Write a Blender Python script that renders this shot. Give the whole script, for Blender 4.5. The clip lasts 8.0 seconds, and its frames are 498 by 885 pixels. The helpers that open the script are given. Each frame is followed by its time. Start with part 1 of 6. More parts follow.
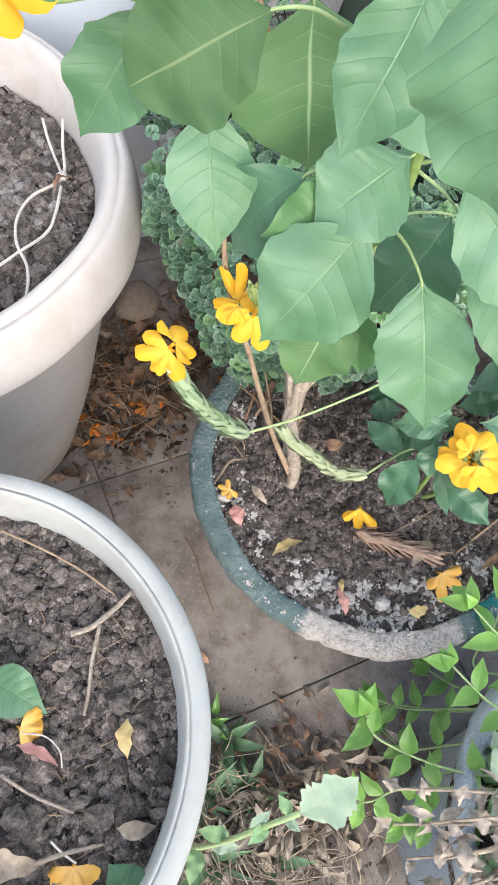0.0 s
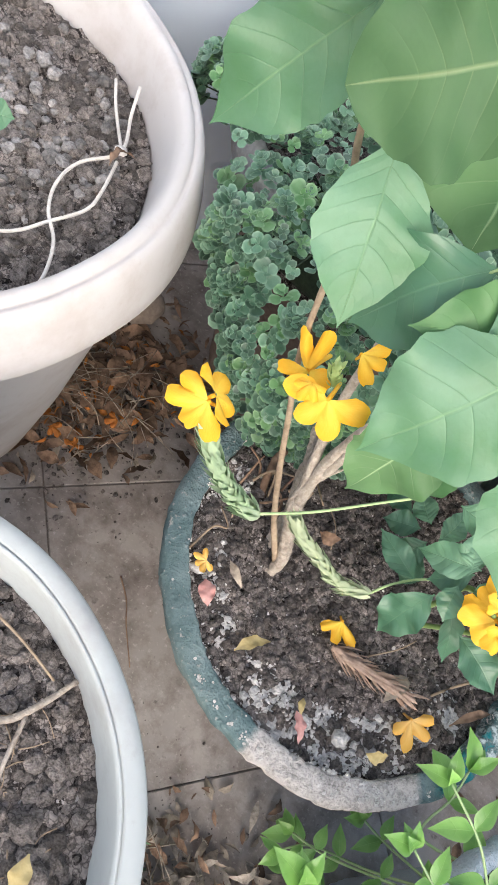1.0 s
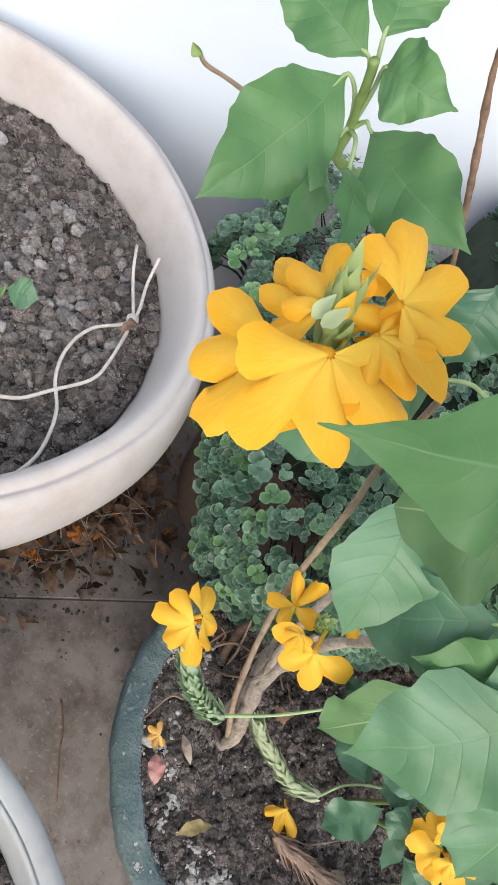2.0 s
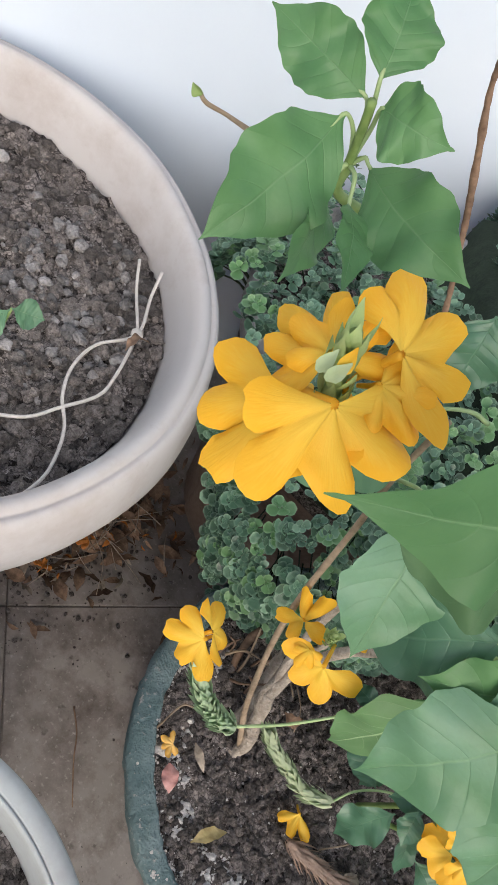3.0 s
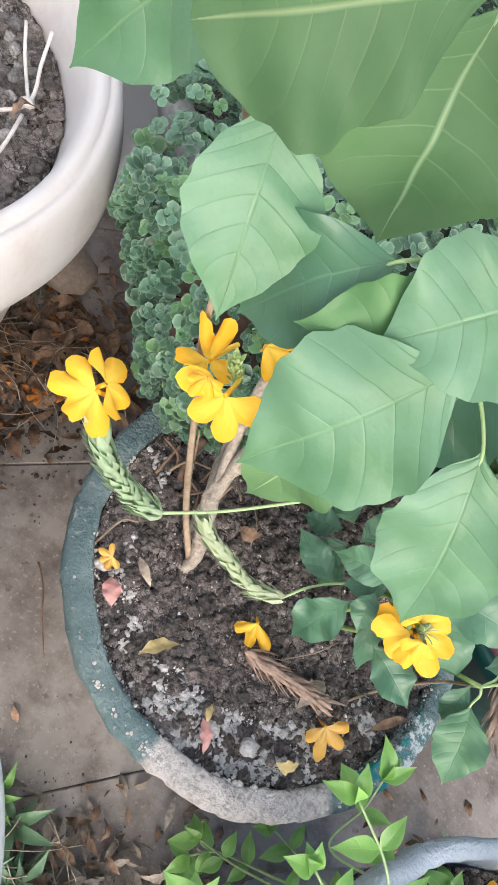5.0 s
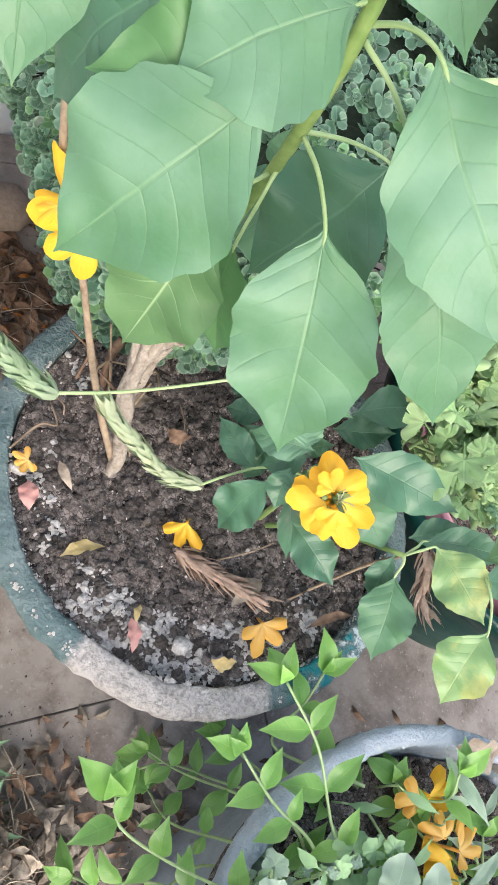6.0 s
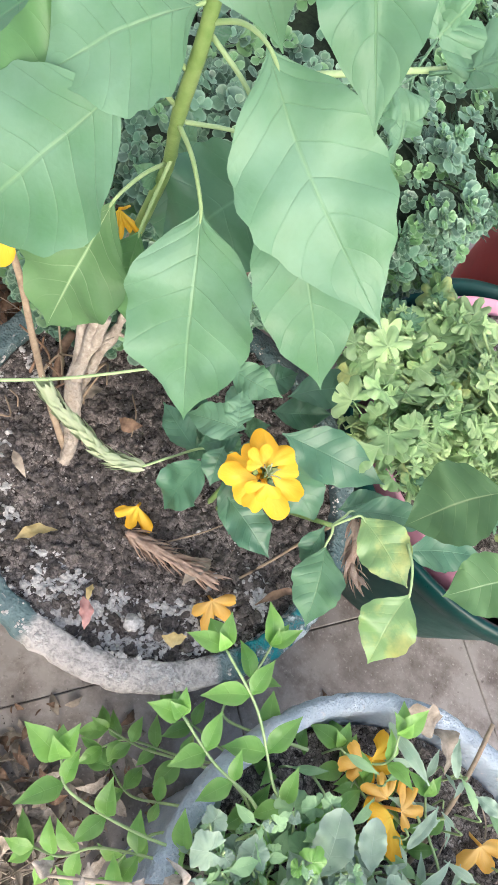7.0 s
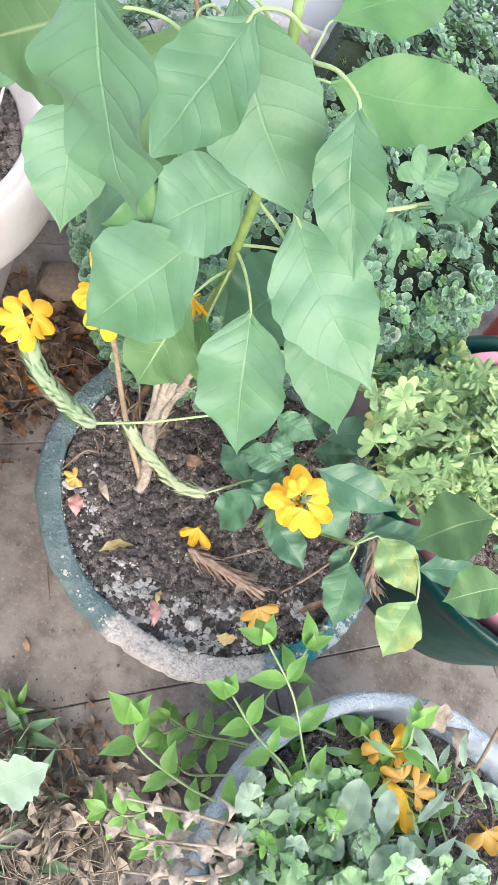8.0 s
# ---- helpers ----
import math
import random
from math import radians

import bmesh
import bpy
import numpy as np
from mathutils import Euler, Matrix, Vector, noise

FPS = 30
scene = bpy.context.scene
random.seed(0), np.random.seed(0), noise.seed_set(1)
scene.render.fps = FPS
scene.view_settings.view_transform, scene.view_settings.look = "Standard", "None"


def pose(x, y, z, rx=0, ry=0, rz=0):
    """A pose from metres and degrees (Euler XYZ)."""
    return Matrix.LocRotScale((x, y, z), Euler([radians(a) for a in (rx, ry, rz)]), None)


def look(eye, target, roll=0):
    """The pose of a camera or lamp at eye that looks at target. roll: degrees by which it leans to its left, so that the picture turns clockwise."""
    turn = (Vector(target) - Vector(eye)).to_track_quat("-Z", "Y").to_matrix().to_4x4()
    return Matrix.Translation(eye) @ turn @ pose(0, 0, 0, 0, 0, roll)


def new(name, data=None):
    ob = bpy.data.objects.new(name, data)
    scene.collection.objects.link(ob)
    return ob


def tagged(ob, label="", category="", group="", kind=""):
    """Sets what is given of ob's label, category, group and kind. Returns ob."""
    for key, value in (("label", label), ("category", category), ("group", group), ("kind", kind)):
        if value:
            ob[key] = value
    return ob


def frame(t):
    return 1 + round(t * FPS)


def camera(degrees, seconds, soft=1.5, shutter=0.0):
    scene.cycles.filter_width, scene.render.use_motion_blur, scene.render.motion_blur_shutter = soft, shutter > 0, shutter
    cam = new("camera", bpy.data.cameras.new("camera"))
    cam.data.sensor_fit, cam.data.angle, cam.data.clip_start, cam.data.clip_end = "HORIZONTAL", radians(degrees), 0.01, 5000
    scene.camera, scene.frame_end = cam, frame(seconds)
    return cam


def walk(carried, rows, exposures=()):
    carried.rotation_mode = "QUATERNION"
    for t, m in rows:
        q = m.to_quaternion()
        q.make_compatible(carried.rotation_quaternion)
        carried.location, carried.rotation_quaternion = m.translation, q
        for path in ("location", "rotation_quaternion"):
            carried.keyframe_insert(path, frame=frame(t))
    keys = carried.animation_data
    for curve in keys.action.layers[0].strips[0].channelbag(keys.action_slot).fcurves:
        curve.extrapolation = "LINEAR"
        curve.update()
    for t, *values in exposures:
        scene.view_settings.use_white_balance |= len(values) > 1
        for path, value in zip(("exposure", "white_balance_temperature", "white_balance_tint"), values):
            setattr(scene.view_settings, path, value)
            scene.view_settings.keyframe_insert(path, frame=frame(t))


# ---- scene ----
cam = camera(38.97, 8.0, 1.3)
EXPOSURE = 1.14
PATH = [
    (0, (-0.09023, -0.34153, 0.97783), (-0.15101, 0.13310, 0.09975), 16.21),
    (0.2, (-0.10749, -0.33442, 0.96608), (-0.16615, 0.14690, 0.09150), 19.16),
    (0.5, (-0.12866, -0.31871, 0.94598), (-0.15386, 0.18673, 0.08349), 27.06),
    (0.6, (-0.13642, -0.31142, 0.93260), (-0.13651, 0.19266, 0.06895), 31.00),
    (1, (-0.17707, -0.29002, 0.89393), (-0.16333, 0.25030, 0.05259), 40.26),
    (1.3, (-0.20871, -0.27140, 0.89975), (-0.18981, 0.29704, 0.07725), 42.63),
    (1.5, (-0.22954, -0.26005, 0.90498), (-0.20979, 0.33523, 0.10171), 45.95),
    (1.7, (-0.25376, -0.25250, 0.91869), (-0.24089, 0.37046, 0.13654), 47.65),
    (2.8, (-0.28677, -0.24186, 0.94987), (-0.26325, 0.38696, 0.17268), 48.07),
    (3, (-0.28550, -0.24212, 0.94684), (-0.26684, 0.37597, 0.16096), 47.00),
    (3.2, (-0.27332, -0.23960, 0.93255), (-0.24753, 0.36734, 0.13821), 47.31),
    (3.5, (-0.25184, -0.23698, 0.91325), (-0.21424, 0.35827, 0.11059), 46.79),
    (4, (-0.22600, -0.23590, 0.89804), (-0.18261, 0.34749, 0.08701), 46.30),
    (4.2, (-0.21492, -0.23659, 0.89324), (-0.16851, 0.34607, 0.08185), 46.14),
    (5.3, (-0.12657, -0.23799, 0.86840), (-0.03463, 0.29705, 0.02859), 48.25),
    (5.5, (-0.10396, -0.24417, 0.86171), (-0.01578, 0.29402, 0.02352), 47.08),
    (6, (-0.06069, -0.24472, 0.85778), (0.04106, 0.28207, 0.01390), 46.39),
    (6.5, (-0.03105, -0.24435, 0.87314), (0.07309, 0.28817, 0.03315), 45.57),
    (7, (-0.01465, -0.25243, 0.89048), (0.08078, 0.28297, 0.05129), 44.11),
    (7.2, (-0.01492, -0.26146, 0.90504), (0.05929, 0.28472, 0.07068), 43.20),
    (7.5, (-0.01698, -0.27574, 0.92244), (0.04949, 0.25967, 0.08046), 43.28),
    (7.8, (-0.01289, -0.30440, 0.96444), (0.02232, 0.21961, 0.11346), 40.57),
    (8, (-0.01000, -0.31916, 0.99685), (-0.01471, 0.22033, 0.15487), 36.14),
]
walk(cam, [(t, look(eye, target, roll)) for t, eye, target, roll in PATH], [(t, EXPOSURE + s) for t, s in ((0.0, 0.0), (1.0, 0.0), (1.5, -0.22), (1.7, -0.32), (2.8, -0.75), (3.5, -0.58), (4.2, -0.32), (5.3, 0.06), (7.0, 0.10), (8.0, 0.22))])

# ---- light: soft open shade under a bright hazy sky ----
world = bpy.data.worlds.new("world")
scene.world = world
world.use_nodes = True
wn = world.node_tree
sky = wn.nodes.new("ShaderNodeTexSky")
sky.sky_type, sky.sun_disc = "NISHITA", False
sky.sun_elevation, sky.sun_rotation = radians(33), radians(147)
sky.air_density, sky.dust_density, sky.ozone_density = 1.0, 3.0, 1.0
wn.links.new(sky.outputs[0], wn.nodes["Background"].inputs[0])
wn.nodes["Background"].inputs[1].default_value = 0.14
sun_data = bpy.data.lights.new("sun", "SUN")
sun_data.energy, sun_data.angle, sun_data.color = 1.15, radians(50), (1.0, 0.97, 0.94)
sun = new("sun", sun_data)
sun.matrix_world = look((1.9, -2.9, 2.2), (0, 0, 0))


# ---- materials ----
def mat(name, rough=0.6, metal=0.0, spec=0.5):
    m = bpy.data.materials.new(name)
    m.use_nodes = True
    b = m.node_tree.nodes["Principled BSDF"]
    b.inputs["Roughness"].default_value = rough
    b.inputs["Metallic"].default_value = metal
    b.inputs["Specular IOR Level"].default_value = spec
    return m, m.node_tree, b


def node(nt, kind, **values):
    n = nt.nodes.new(kind)
    for k, v in values.items():
        n.inputs[k.replace("_", " ")].default_value = v
    return n


def noise_tex(nt, scale, detail=4.0, rough=0.6, coord="Object"):
    tc = nt.nodes.new("ShaderNodeTexCoord")
    n = node(nt, "ShaderNodeTexNoise", Scale=scale, Detail=detail, Roughness=rough)
    nt.links.new(tc.outputs[coord], n.inputs["Vector"])
    return n.outputs["Fac"]


def ramp(nt, fac, *stops):
    r = nt.nodes.new("ShaderNodeValToRGB")
    e = r.color_ramp.elements
    while len(e) < len(stops):
        e.new(0.5)
    for el, (p, c) in zip(e, stops):
        el.position, el.color = p, (*c, 1) if len(c) == 3 else c
    nt.links.new(fac, r.inputs[0])
    return r.outputs[0]


def mixed(nt, fac, a, b, mode="MIX"):
    n = nt.nodes.new("ShaderNodeMix")
    n.data_type, n.blend_type = "RGBA", mode
    for v, i in ((fac, 0), (a, 6), (b, 7)):
        if hasattr(v, "is_linked"):
            nt.links.new(v, n.inputs[i])
        elif i == 0:
            n.inputs[0].default_value = v
        else:
            n.inputs[i].default_value = (*v, 1)
    return n.outputs[2]


def maths(nt, op, a, b=0.5, clamp=False):
    n = nt.nodes.new("ShaderNodeMath")
    n.operation, n.use_clamp = op, clamp
    for v, i in ((a, 0), (b, 1)):
        if hasattr(v, "is_linked"):
            nt.links.new(v, n.inputs[i])
        else:
            n.inputs[i].default_value = v
    return n.outputs[0]


def bump(nt, b, height, strength=0.4, distance=0.002):
    n = node(nt, "ShaderNodeBump", Strength=strength, Distance=distance)
    nt.links.new(height, n.inputs["Height"])
    nt.links.new(n.outputs[0], b.inputs["Normal"])
    return n


def random_of(nt):
    return nt.nodes.new("ShaderNodeObjectInfo").outputs["Random"]


def island_random(nt):
    return nt.nodes.new("ShaderNodeNewGeometry").outputs["Random Per Island"]


def speckled(name, dark, light, scale, fine, rough=0.85, strength=0.5, distance=0.002, island=False, spec=0.3):
    """A mottled mineral or woody surface: colour at two scales, with fine relief."""
    m, nt, b = mat(name, rough, spec=spec)
    big, small = noise_tex(nt, scale), noise_tex(nt, fine, 6.0)
    both = maths(nt, "ADD", maths(nt, "MULTIPLY", big, 0.5), maths(nt, "MULTIPLY", small, 0.5))
    c = ramp(nt, both, (0.32, dark), (0.68, light))
    if island:
        c = mixed(nt, 0.75, c, ramp(nt, island_random(nt), (0.0, (0.30, 0.30, 0.30)), (1.0, (1.45, 1.45, 1.45))), "MULTIPLY")
    nt.links.new(c, b.inputs["Base Color"])
    bump(nt, b, small, strength, distance)
    return m


def leafy(name, dark, light, vein, rough=0.42, blade=7.0, vein_mix=0.45, through_light=0.22, blotch=None, spec=0.6, relief=0.3, vary=(0.80, 1.12), island=False, rim=0.0):
    """A leaf: midrib and bowed side veins from the blade's own coordinates, mottling, and light passing through."""
    m, nt, b = mat(name, rough, spec=spec)
    uv = nt.nodes.new("ShaderNodeUVMap")
    uv.uv_map = "blade"
    sep = nt.nodes.new("ShaderNodeSeparateXYZ")
    nt.links.new(uv.outputs[0], sep.inputs[0])
    side = maths(nt, "ABSOLUTE", maths(nt, "SUBTRACT", sep.outputs[0], 0.5))
    stray = noise_tex(nt, 26.0, 3.0)
    bow = maths(nt, "MULTIPLY", maths(nt, "POWER", side, 1.25), blade * 0.42)
    run = maths(nt, "ADD", maths(nt, "SUBTRACT", maths(nt, "MULTIPLY", sep.outputs[1], blade), bow), maths(nt, "MULTIPLY", stray, 0.28))
    lines = maths(nt, "ABSOLUTE", maths(nt, "SUBTRACT", maths(nt, "FRACT", run), 0.5))
    lat = maths(nt, "SUBTRACT", 1.0, maths(nt, "MULTIPLY", lines, 22.0), True)
    fade = maths(nt, "MULTIPLY", maths(nt, "SUBTRACT", 1.0, maths(nt, "MULTIPLY", side, 1.9), True), maths(nt, "MULTIPLY", maths(nt, "SUBTRACT", 0.84, sep.outputs[1]), 3.0, True))
    mid = maths(nt, "SUBTRACT", 1.0, maths(nt, "MULTIPLY", side, 55.0), True)
    veins = maths(nt, "MAXIMUM", maths(nt, "MULTIPLY", maths(nt, "MULTIPLY", lat, fade), 0.42), mid)
    grain, fine = noise_tex(nt, 38.0, 5.0), noise_tex(nt, 420.0, 3.0)
    c = ramp(nt, maths(nt, "ADD", maths(nt, "MULTIPLY", grain, 0.55), maths(nt, "MULTIPLY", noise_tex(nt, 14.0, 2.0), 0.45)), (0.34, dark), (0.66, light))
    c = mixed(nt, 0.8, c, ramp(nt, island_random(nt) if island else random_of(nt), (0.0, (vary[0], vary[0] * 1.03, vary[0])), (1.0, (vary[1], vary[1] * 0.97, vary[1] * 0.95))), "MULTIPLY")
    if blotch:
        c = mixed(nt, maths(nt, "MULTIPLY", maths(nt, "SUBTRACT", grain, 0.46), 3.6, True), c, blotch)
    c = mixed(nt, maths(nt, "MULTIPLY", veins, vein_mix), c, vein)
    if rim:
        c = mixed(nt, maths(nt, "MULTIPLY", maths(nt, "MULTIPLY", maths(nt, "SUBTRACT", maths(nt, "MAXIMUM", side, maths(nt, "SUBTRACT", sep.outputs[1], 0.48)), 0.30), 5.0, True), rim), c, vein)
    nt.links.new(c, b.inputs["Base Color"])
    puff = maths(nt, "ADD", maths(nt, "MULTIPLY", fine, 0.12), maths(nt, "SUBTRACT", maths(nt, "MULTIPLY", maths(nt, "MULTIPLY", maths(nt, "POWER", lines, 0.5), 0.9), maths(nt, "MULTIPLY", maths(nt, "SUBTRACT", 1.0, sep.outputs[1]), 3.0, True)), maths(nt, "MULTIPLY", veins, 0.6)))
    puff = maths(nt, "ADD", puff, maths(nt, "MULTIPLY", grain, 0.55))
    cells = nt.nodes.new("ShaderNodeTexVoronoi")
    cells.feature = "DISTANCE_TO_EDGE"
    cells.inputs["Scale"].default_value = 230.0
    coords = nt.nodes.new("ShaderNodeTexCoord")
    nt.links.new(coords.outputs["Object"], cells.inputs["Vector"])
    puff = maths(nt, "ADD", puff, maths(nt, "MULTIPLY", maths(nt, "MULTIPLY", cells.outputs["Distance"], 4.0, True), 0.07))
    bp = bump(nt, b, puff, relief, 0.0011)
    nt.links.new(ramp(nt, grain, (0.3, (rough - 0.07,) * 3), (0.7, (rough + 0.12,) * 3)), b.inputs["Roughness"])
    tr = nt.nodes.new("ShaderNodeBsdfTranslucent")
    nt.links.new(mixed(nt, 0.5, c, (0.28, 0.48, 0.25)), tr.inputs["Color"])
    nt.links.new(bp.outputs[0], tr.inputs["Normal"])
    mx = nt.nodes.new("ShaderNodeMixShader")
    mx.inputs[0].default_value = through_light
    out = nt.nodes["Material Output"]
    nt.links.new(b.outputs[0], mx.inputs[1])
    nt.links.new(tr.outputs[0], mx.inputs[2])
    nt.links.new(mx.outputs[0], out.inputs[0])
    return m


LEAF = leafy("crossandra_leaf", (0.078, 0.196, 0.088), (0.150, 0.286, 0.192), (0.25, 0.40, 0.22), 0.45, 8.0, 0.42, relief=0.55, spec=0.45)
# darker copy of LEAF; the dimmer light on some leaves is in the colour
LEAF_MID = leafy("crossandra_leaf_half_shaded", (0.055, 0.165, 0.058), (0.125, 0.270, 0.108), (0.24, 0.38, 0.21), 0.46, 7.5, 0.30, relief=0.35, spec=0.4)
LEAF_DARK = leafy("crossandra_leaf_deep", (0.050, 0.140, 0.085), (0.085, 0.200, 0.120), (0.17, 0.32, 0.19), 0.40, 7.5, 0.36, relief=0.40)
# LEAF darkened for the topmost near leaf: its shade is painted in
LEAF_SHADED = leafy("crossandra_leaf_shaded", (0.040, 0.125, 0.045), (0.088, 0.205, 0.082), (0.17, 0.30, 0.15), 0.48, 7.5, 0.25, relief=0.3, spec=0.35)
LEAF_VEINED = leafy("crossandra_leaf_pale_veined", (0.085, 0.190, 0.072), (0.135, 0.250, 0.115), (0.36, 0.50, 0.28), 0.5, 8.0, 1.0, relief=0.45, spec=0.35)
LEAF_OLIVE = leafy("crossandra_leaf_olive", (0.044, 0.105, 0.045), (0.078, 0.155, 0.068), (0.30, 0.37, 0.20), 0.6, 9.0, 0.6, relief=0.35, spec=0.3)
LEAF_YELLOW = leafy("crossandra_leaf_ageing", (0.150, 0.285, 0.110), (0.250, 0.385, 0.150), (0.38, 0.48, 0.22), 0.45, 8.0, blotch=(0.56, 0.53, 0.17), relief=0.35)
LEAF_LOBED = leafy("lobed_leaf", (0.22, 0.41, 0.150), (0.45, 0.61, 0.30), (0.60, 0.69, 0.44), 0.6, 4.0, 0.28, relief=0.2, vary=(0.55, 1.25), rim=0.25)
LEAF_GREY = leafy("downy_leaf", (0.235, 0.36, 0.265), (0.41, 0.525, 0.425), (0.60, 0.69, 0.58), 0.8, 4.0, 0.22, 0.15, relief=0.25, spec=0.2, vary=(0.6, 1.15), rim=0.25)
LEAF_SOFT = leafy("soft_herb_leaf", (0.20, 0.37, 0.185), (0.36, 0.54, 0.31), (0.52, 0.66, 0.44), 0.7, 4.0, 0.25, 0.2, relief=0.2, spec=0.25, vary=(0.65, 1.15))
LEAF_VINE = leafy("vine_leaf", (0.125, 0.330, 0.060), (0.265, 0.510, 0.115), (0.45, 0.66, 0.26), 0.36, 3.0, 0.30, 0.3, relief=0.25, vary=(0.65, 1.15), rim=0.2)
LEAF_SEDUM = leafy("sedum_leaf", (0.040, 0.118, 0.066), (0.150, 0.275, 0.190), (0.34, 0.50, 0.37), 0.45, 3.0, 0.08, 0.05, relief=0.08, vary=(0.32, 1.42), island=True, rim=0.5)
LEAF_SEDUM_YOUNG = leafy("sedum_leaf_young", (0.075, 0.205, 0.070), (0.190, 0.360, 0.165), (0.36, 0.52, 0.33), 0.45, 3.0, 0.08, 0.08, relief=0.08, vary=(0.55, 1.25), island=True, rim=0.5)
LEAF_GRASS = leafy("weed_leaf", (0.09, 0.20, 0.10), (0.17, 0.305, 0.17), (0.26, 0.42, 0.24), 0.5, 4.0, 0.2)


def petal_mat(name, deep, light):
    m, nt, b = mat(name, 0.55, spec=0.35)
    uv = nt.nodes.new("ShaderNodeUVMap")
    uv.uv_map = "blade"
    sep = nt.nodes.new("ShaderNodeSeparateXYZ")
    nt.links.new(uv.outputs[0], sep.inputs[0])
    streak = node(nt, "ShaderNodeTexNoise", Scale=9.0, Detail=3.0)
    mp = node(nt, "ShaderNodeMapping")
    mp.inputs["Scale"].default_value = (3.0, 0.5, 1.0)
    nt.links.new(uv.outputs[0], mp.inputs[0])
    nt.links.new(mp.outputs[0], streak.inputs["Vector"])
    f = maths(nt, "ADD", maths(nt, "MULTIPLY", sep.outputs[1], 0.6), maths(nt, "MULTIPLY", streak.outputs["Fac"], 0.45))
    c = ramp(nt, f, (0.25, light), (0.75, deep))
    nt.links.new(c, b.inputs["Base Color"])
    bump(nt, b, streak.outputs["Fac"], 0.25, 0.001)
    tr = nt.nodes.new("ShaderNodeBsdfTranslucent")
    nt.links.new(c, tr.inputs["Color"])
    mx = nt.nodes.new("ShaderNodeMixShader")
    mx.inputs[0].default_value = 0.3
    nt.links.new(b.outputs[0], mx.inputs[1])
    nt.links.new(tr.outputs[0], mx.inputs[2])
    nt.links.new(mx.outputs[0], nt.nodes["Material Output"].inputs[0])
    return m


PETAL = petal_mat("orange_yellow_petal", (0.88, 0.480, 0.030), (0.92, 0.635, 0.085))
PETAL_FADED = petal_mat("faded_orange_petal", (0.87, 0.49, 0.10), (0.91, 0.61, 0.22))
STEM_TAN = speckled("tan_stem", (0.20, 0.145, 0.098), (0.43, 0.335, 0.24), 40, 220, 0.75)
STEM_WOOD = speckled("woody_stem", (0.21, 0.172, 0.138), (0.55, 0.485, 0.415), 45, 260, 0.9, 1.0, 0.003)
STEM_GREEN = speckled("green_stem", (0.14, 0.235, 0.065), (0.27, 0.37, 0.14), 30, 160, 0.5, 0.2)
STEM_PALE = speckled("pale_green_stalk", (0.25, 0.37, 0.16), (0.40, 0.51, 0.27), 30, 160, 0.5, 0.2)
BRACT = leafy("pale_green_bract", (0.42, 0.56, 0.36), (0.60, 0.71, 0.51), (0.64, 0.74, 0.55), 0.6, 3.0, 0.3, 0.4, relief=0.15, spec=0.3)
BRACT_FRESH = leafy("yellow_green_bract", (0.42, 0.55, 0.22), (0.60, 0.70, 0.36), (0.64, 0.74, 0.42), 0.6, 3.0, 0.3, 0.4, relief=0.15, spec=0.3)
BRACT_DRY = leafy("drying_bract", (0.42, 0.50, 0.32), (0.62, 0.66, 0.49), (0.66, 0.68, 0.52), 0.7, 3.0, 0.3, 0.4, relief=0.15, spec=0.3)
BRACT_DEAD = speckled("dead_brown_bract", (0.27, 0.175, 0.130), (0.54, 0.405, 0.325), 90, 320, 0.85)
DEAD_LEAF = speckled("dead_leaf", (0.075, 0.044, 0.030), (0.36, 0.235, 0.16), 30, 150, 0.85, 0.5, 0.002, True)
STRAW_LEAF = speckled("bleached_dead_leaf", (0.16, 0.125, 0.095), (0.50, 0.43, 0.35), 30, 150, 0.85, 0.5, 0.002, True)
BLEACHED = speckled("papery_beige_leaf", (0.20, 0.168, 0.140), (0.48, 0.425, 0.365), 60, 240, 0.85, 0.5, 0.002)
YELLOW_LEAF = speckled("yellowed_leaf", (0.42, 0.32, 0.13), (0.62, 0.50, 0.26), 40, 160, 0.8)
PETAL_LITTER = speckled("rotting_orange_petal", (0.30, 0.09, 0.02), (0.62, 0.24, 0.05), 40, 160, 0.8, 0.4, 0.002, True)
PINK_PETAL = speckled("dried_pink_petal", (0.42, 0.19, 0.17), (0.60, 0.35, 0.32), 50, 180, 0.8)


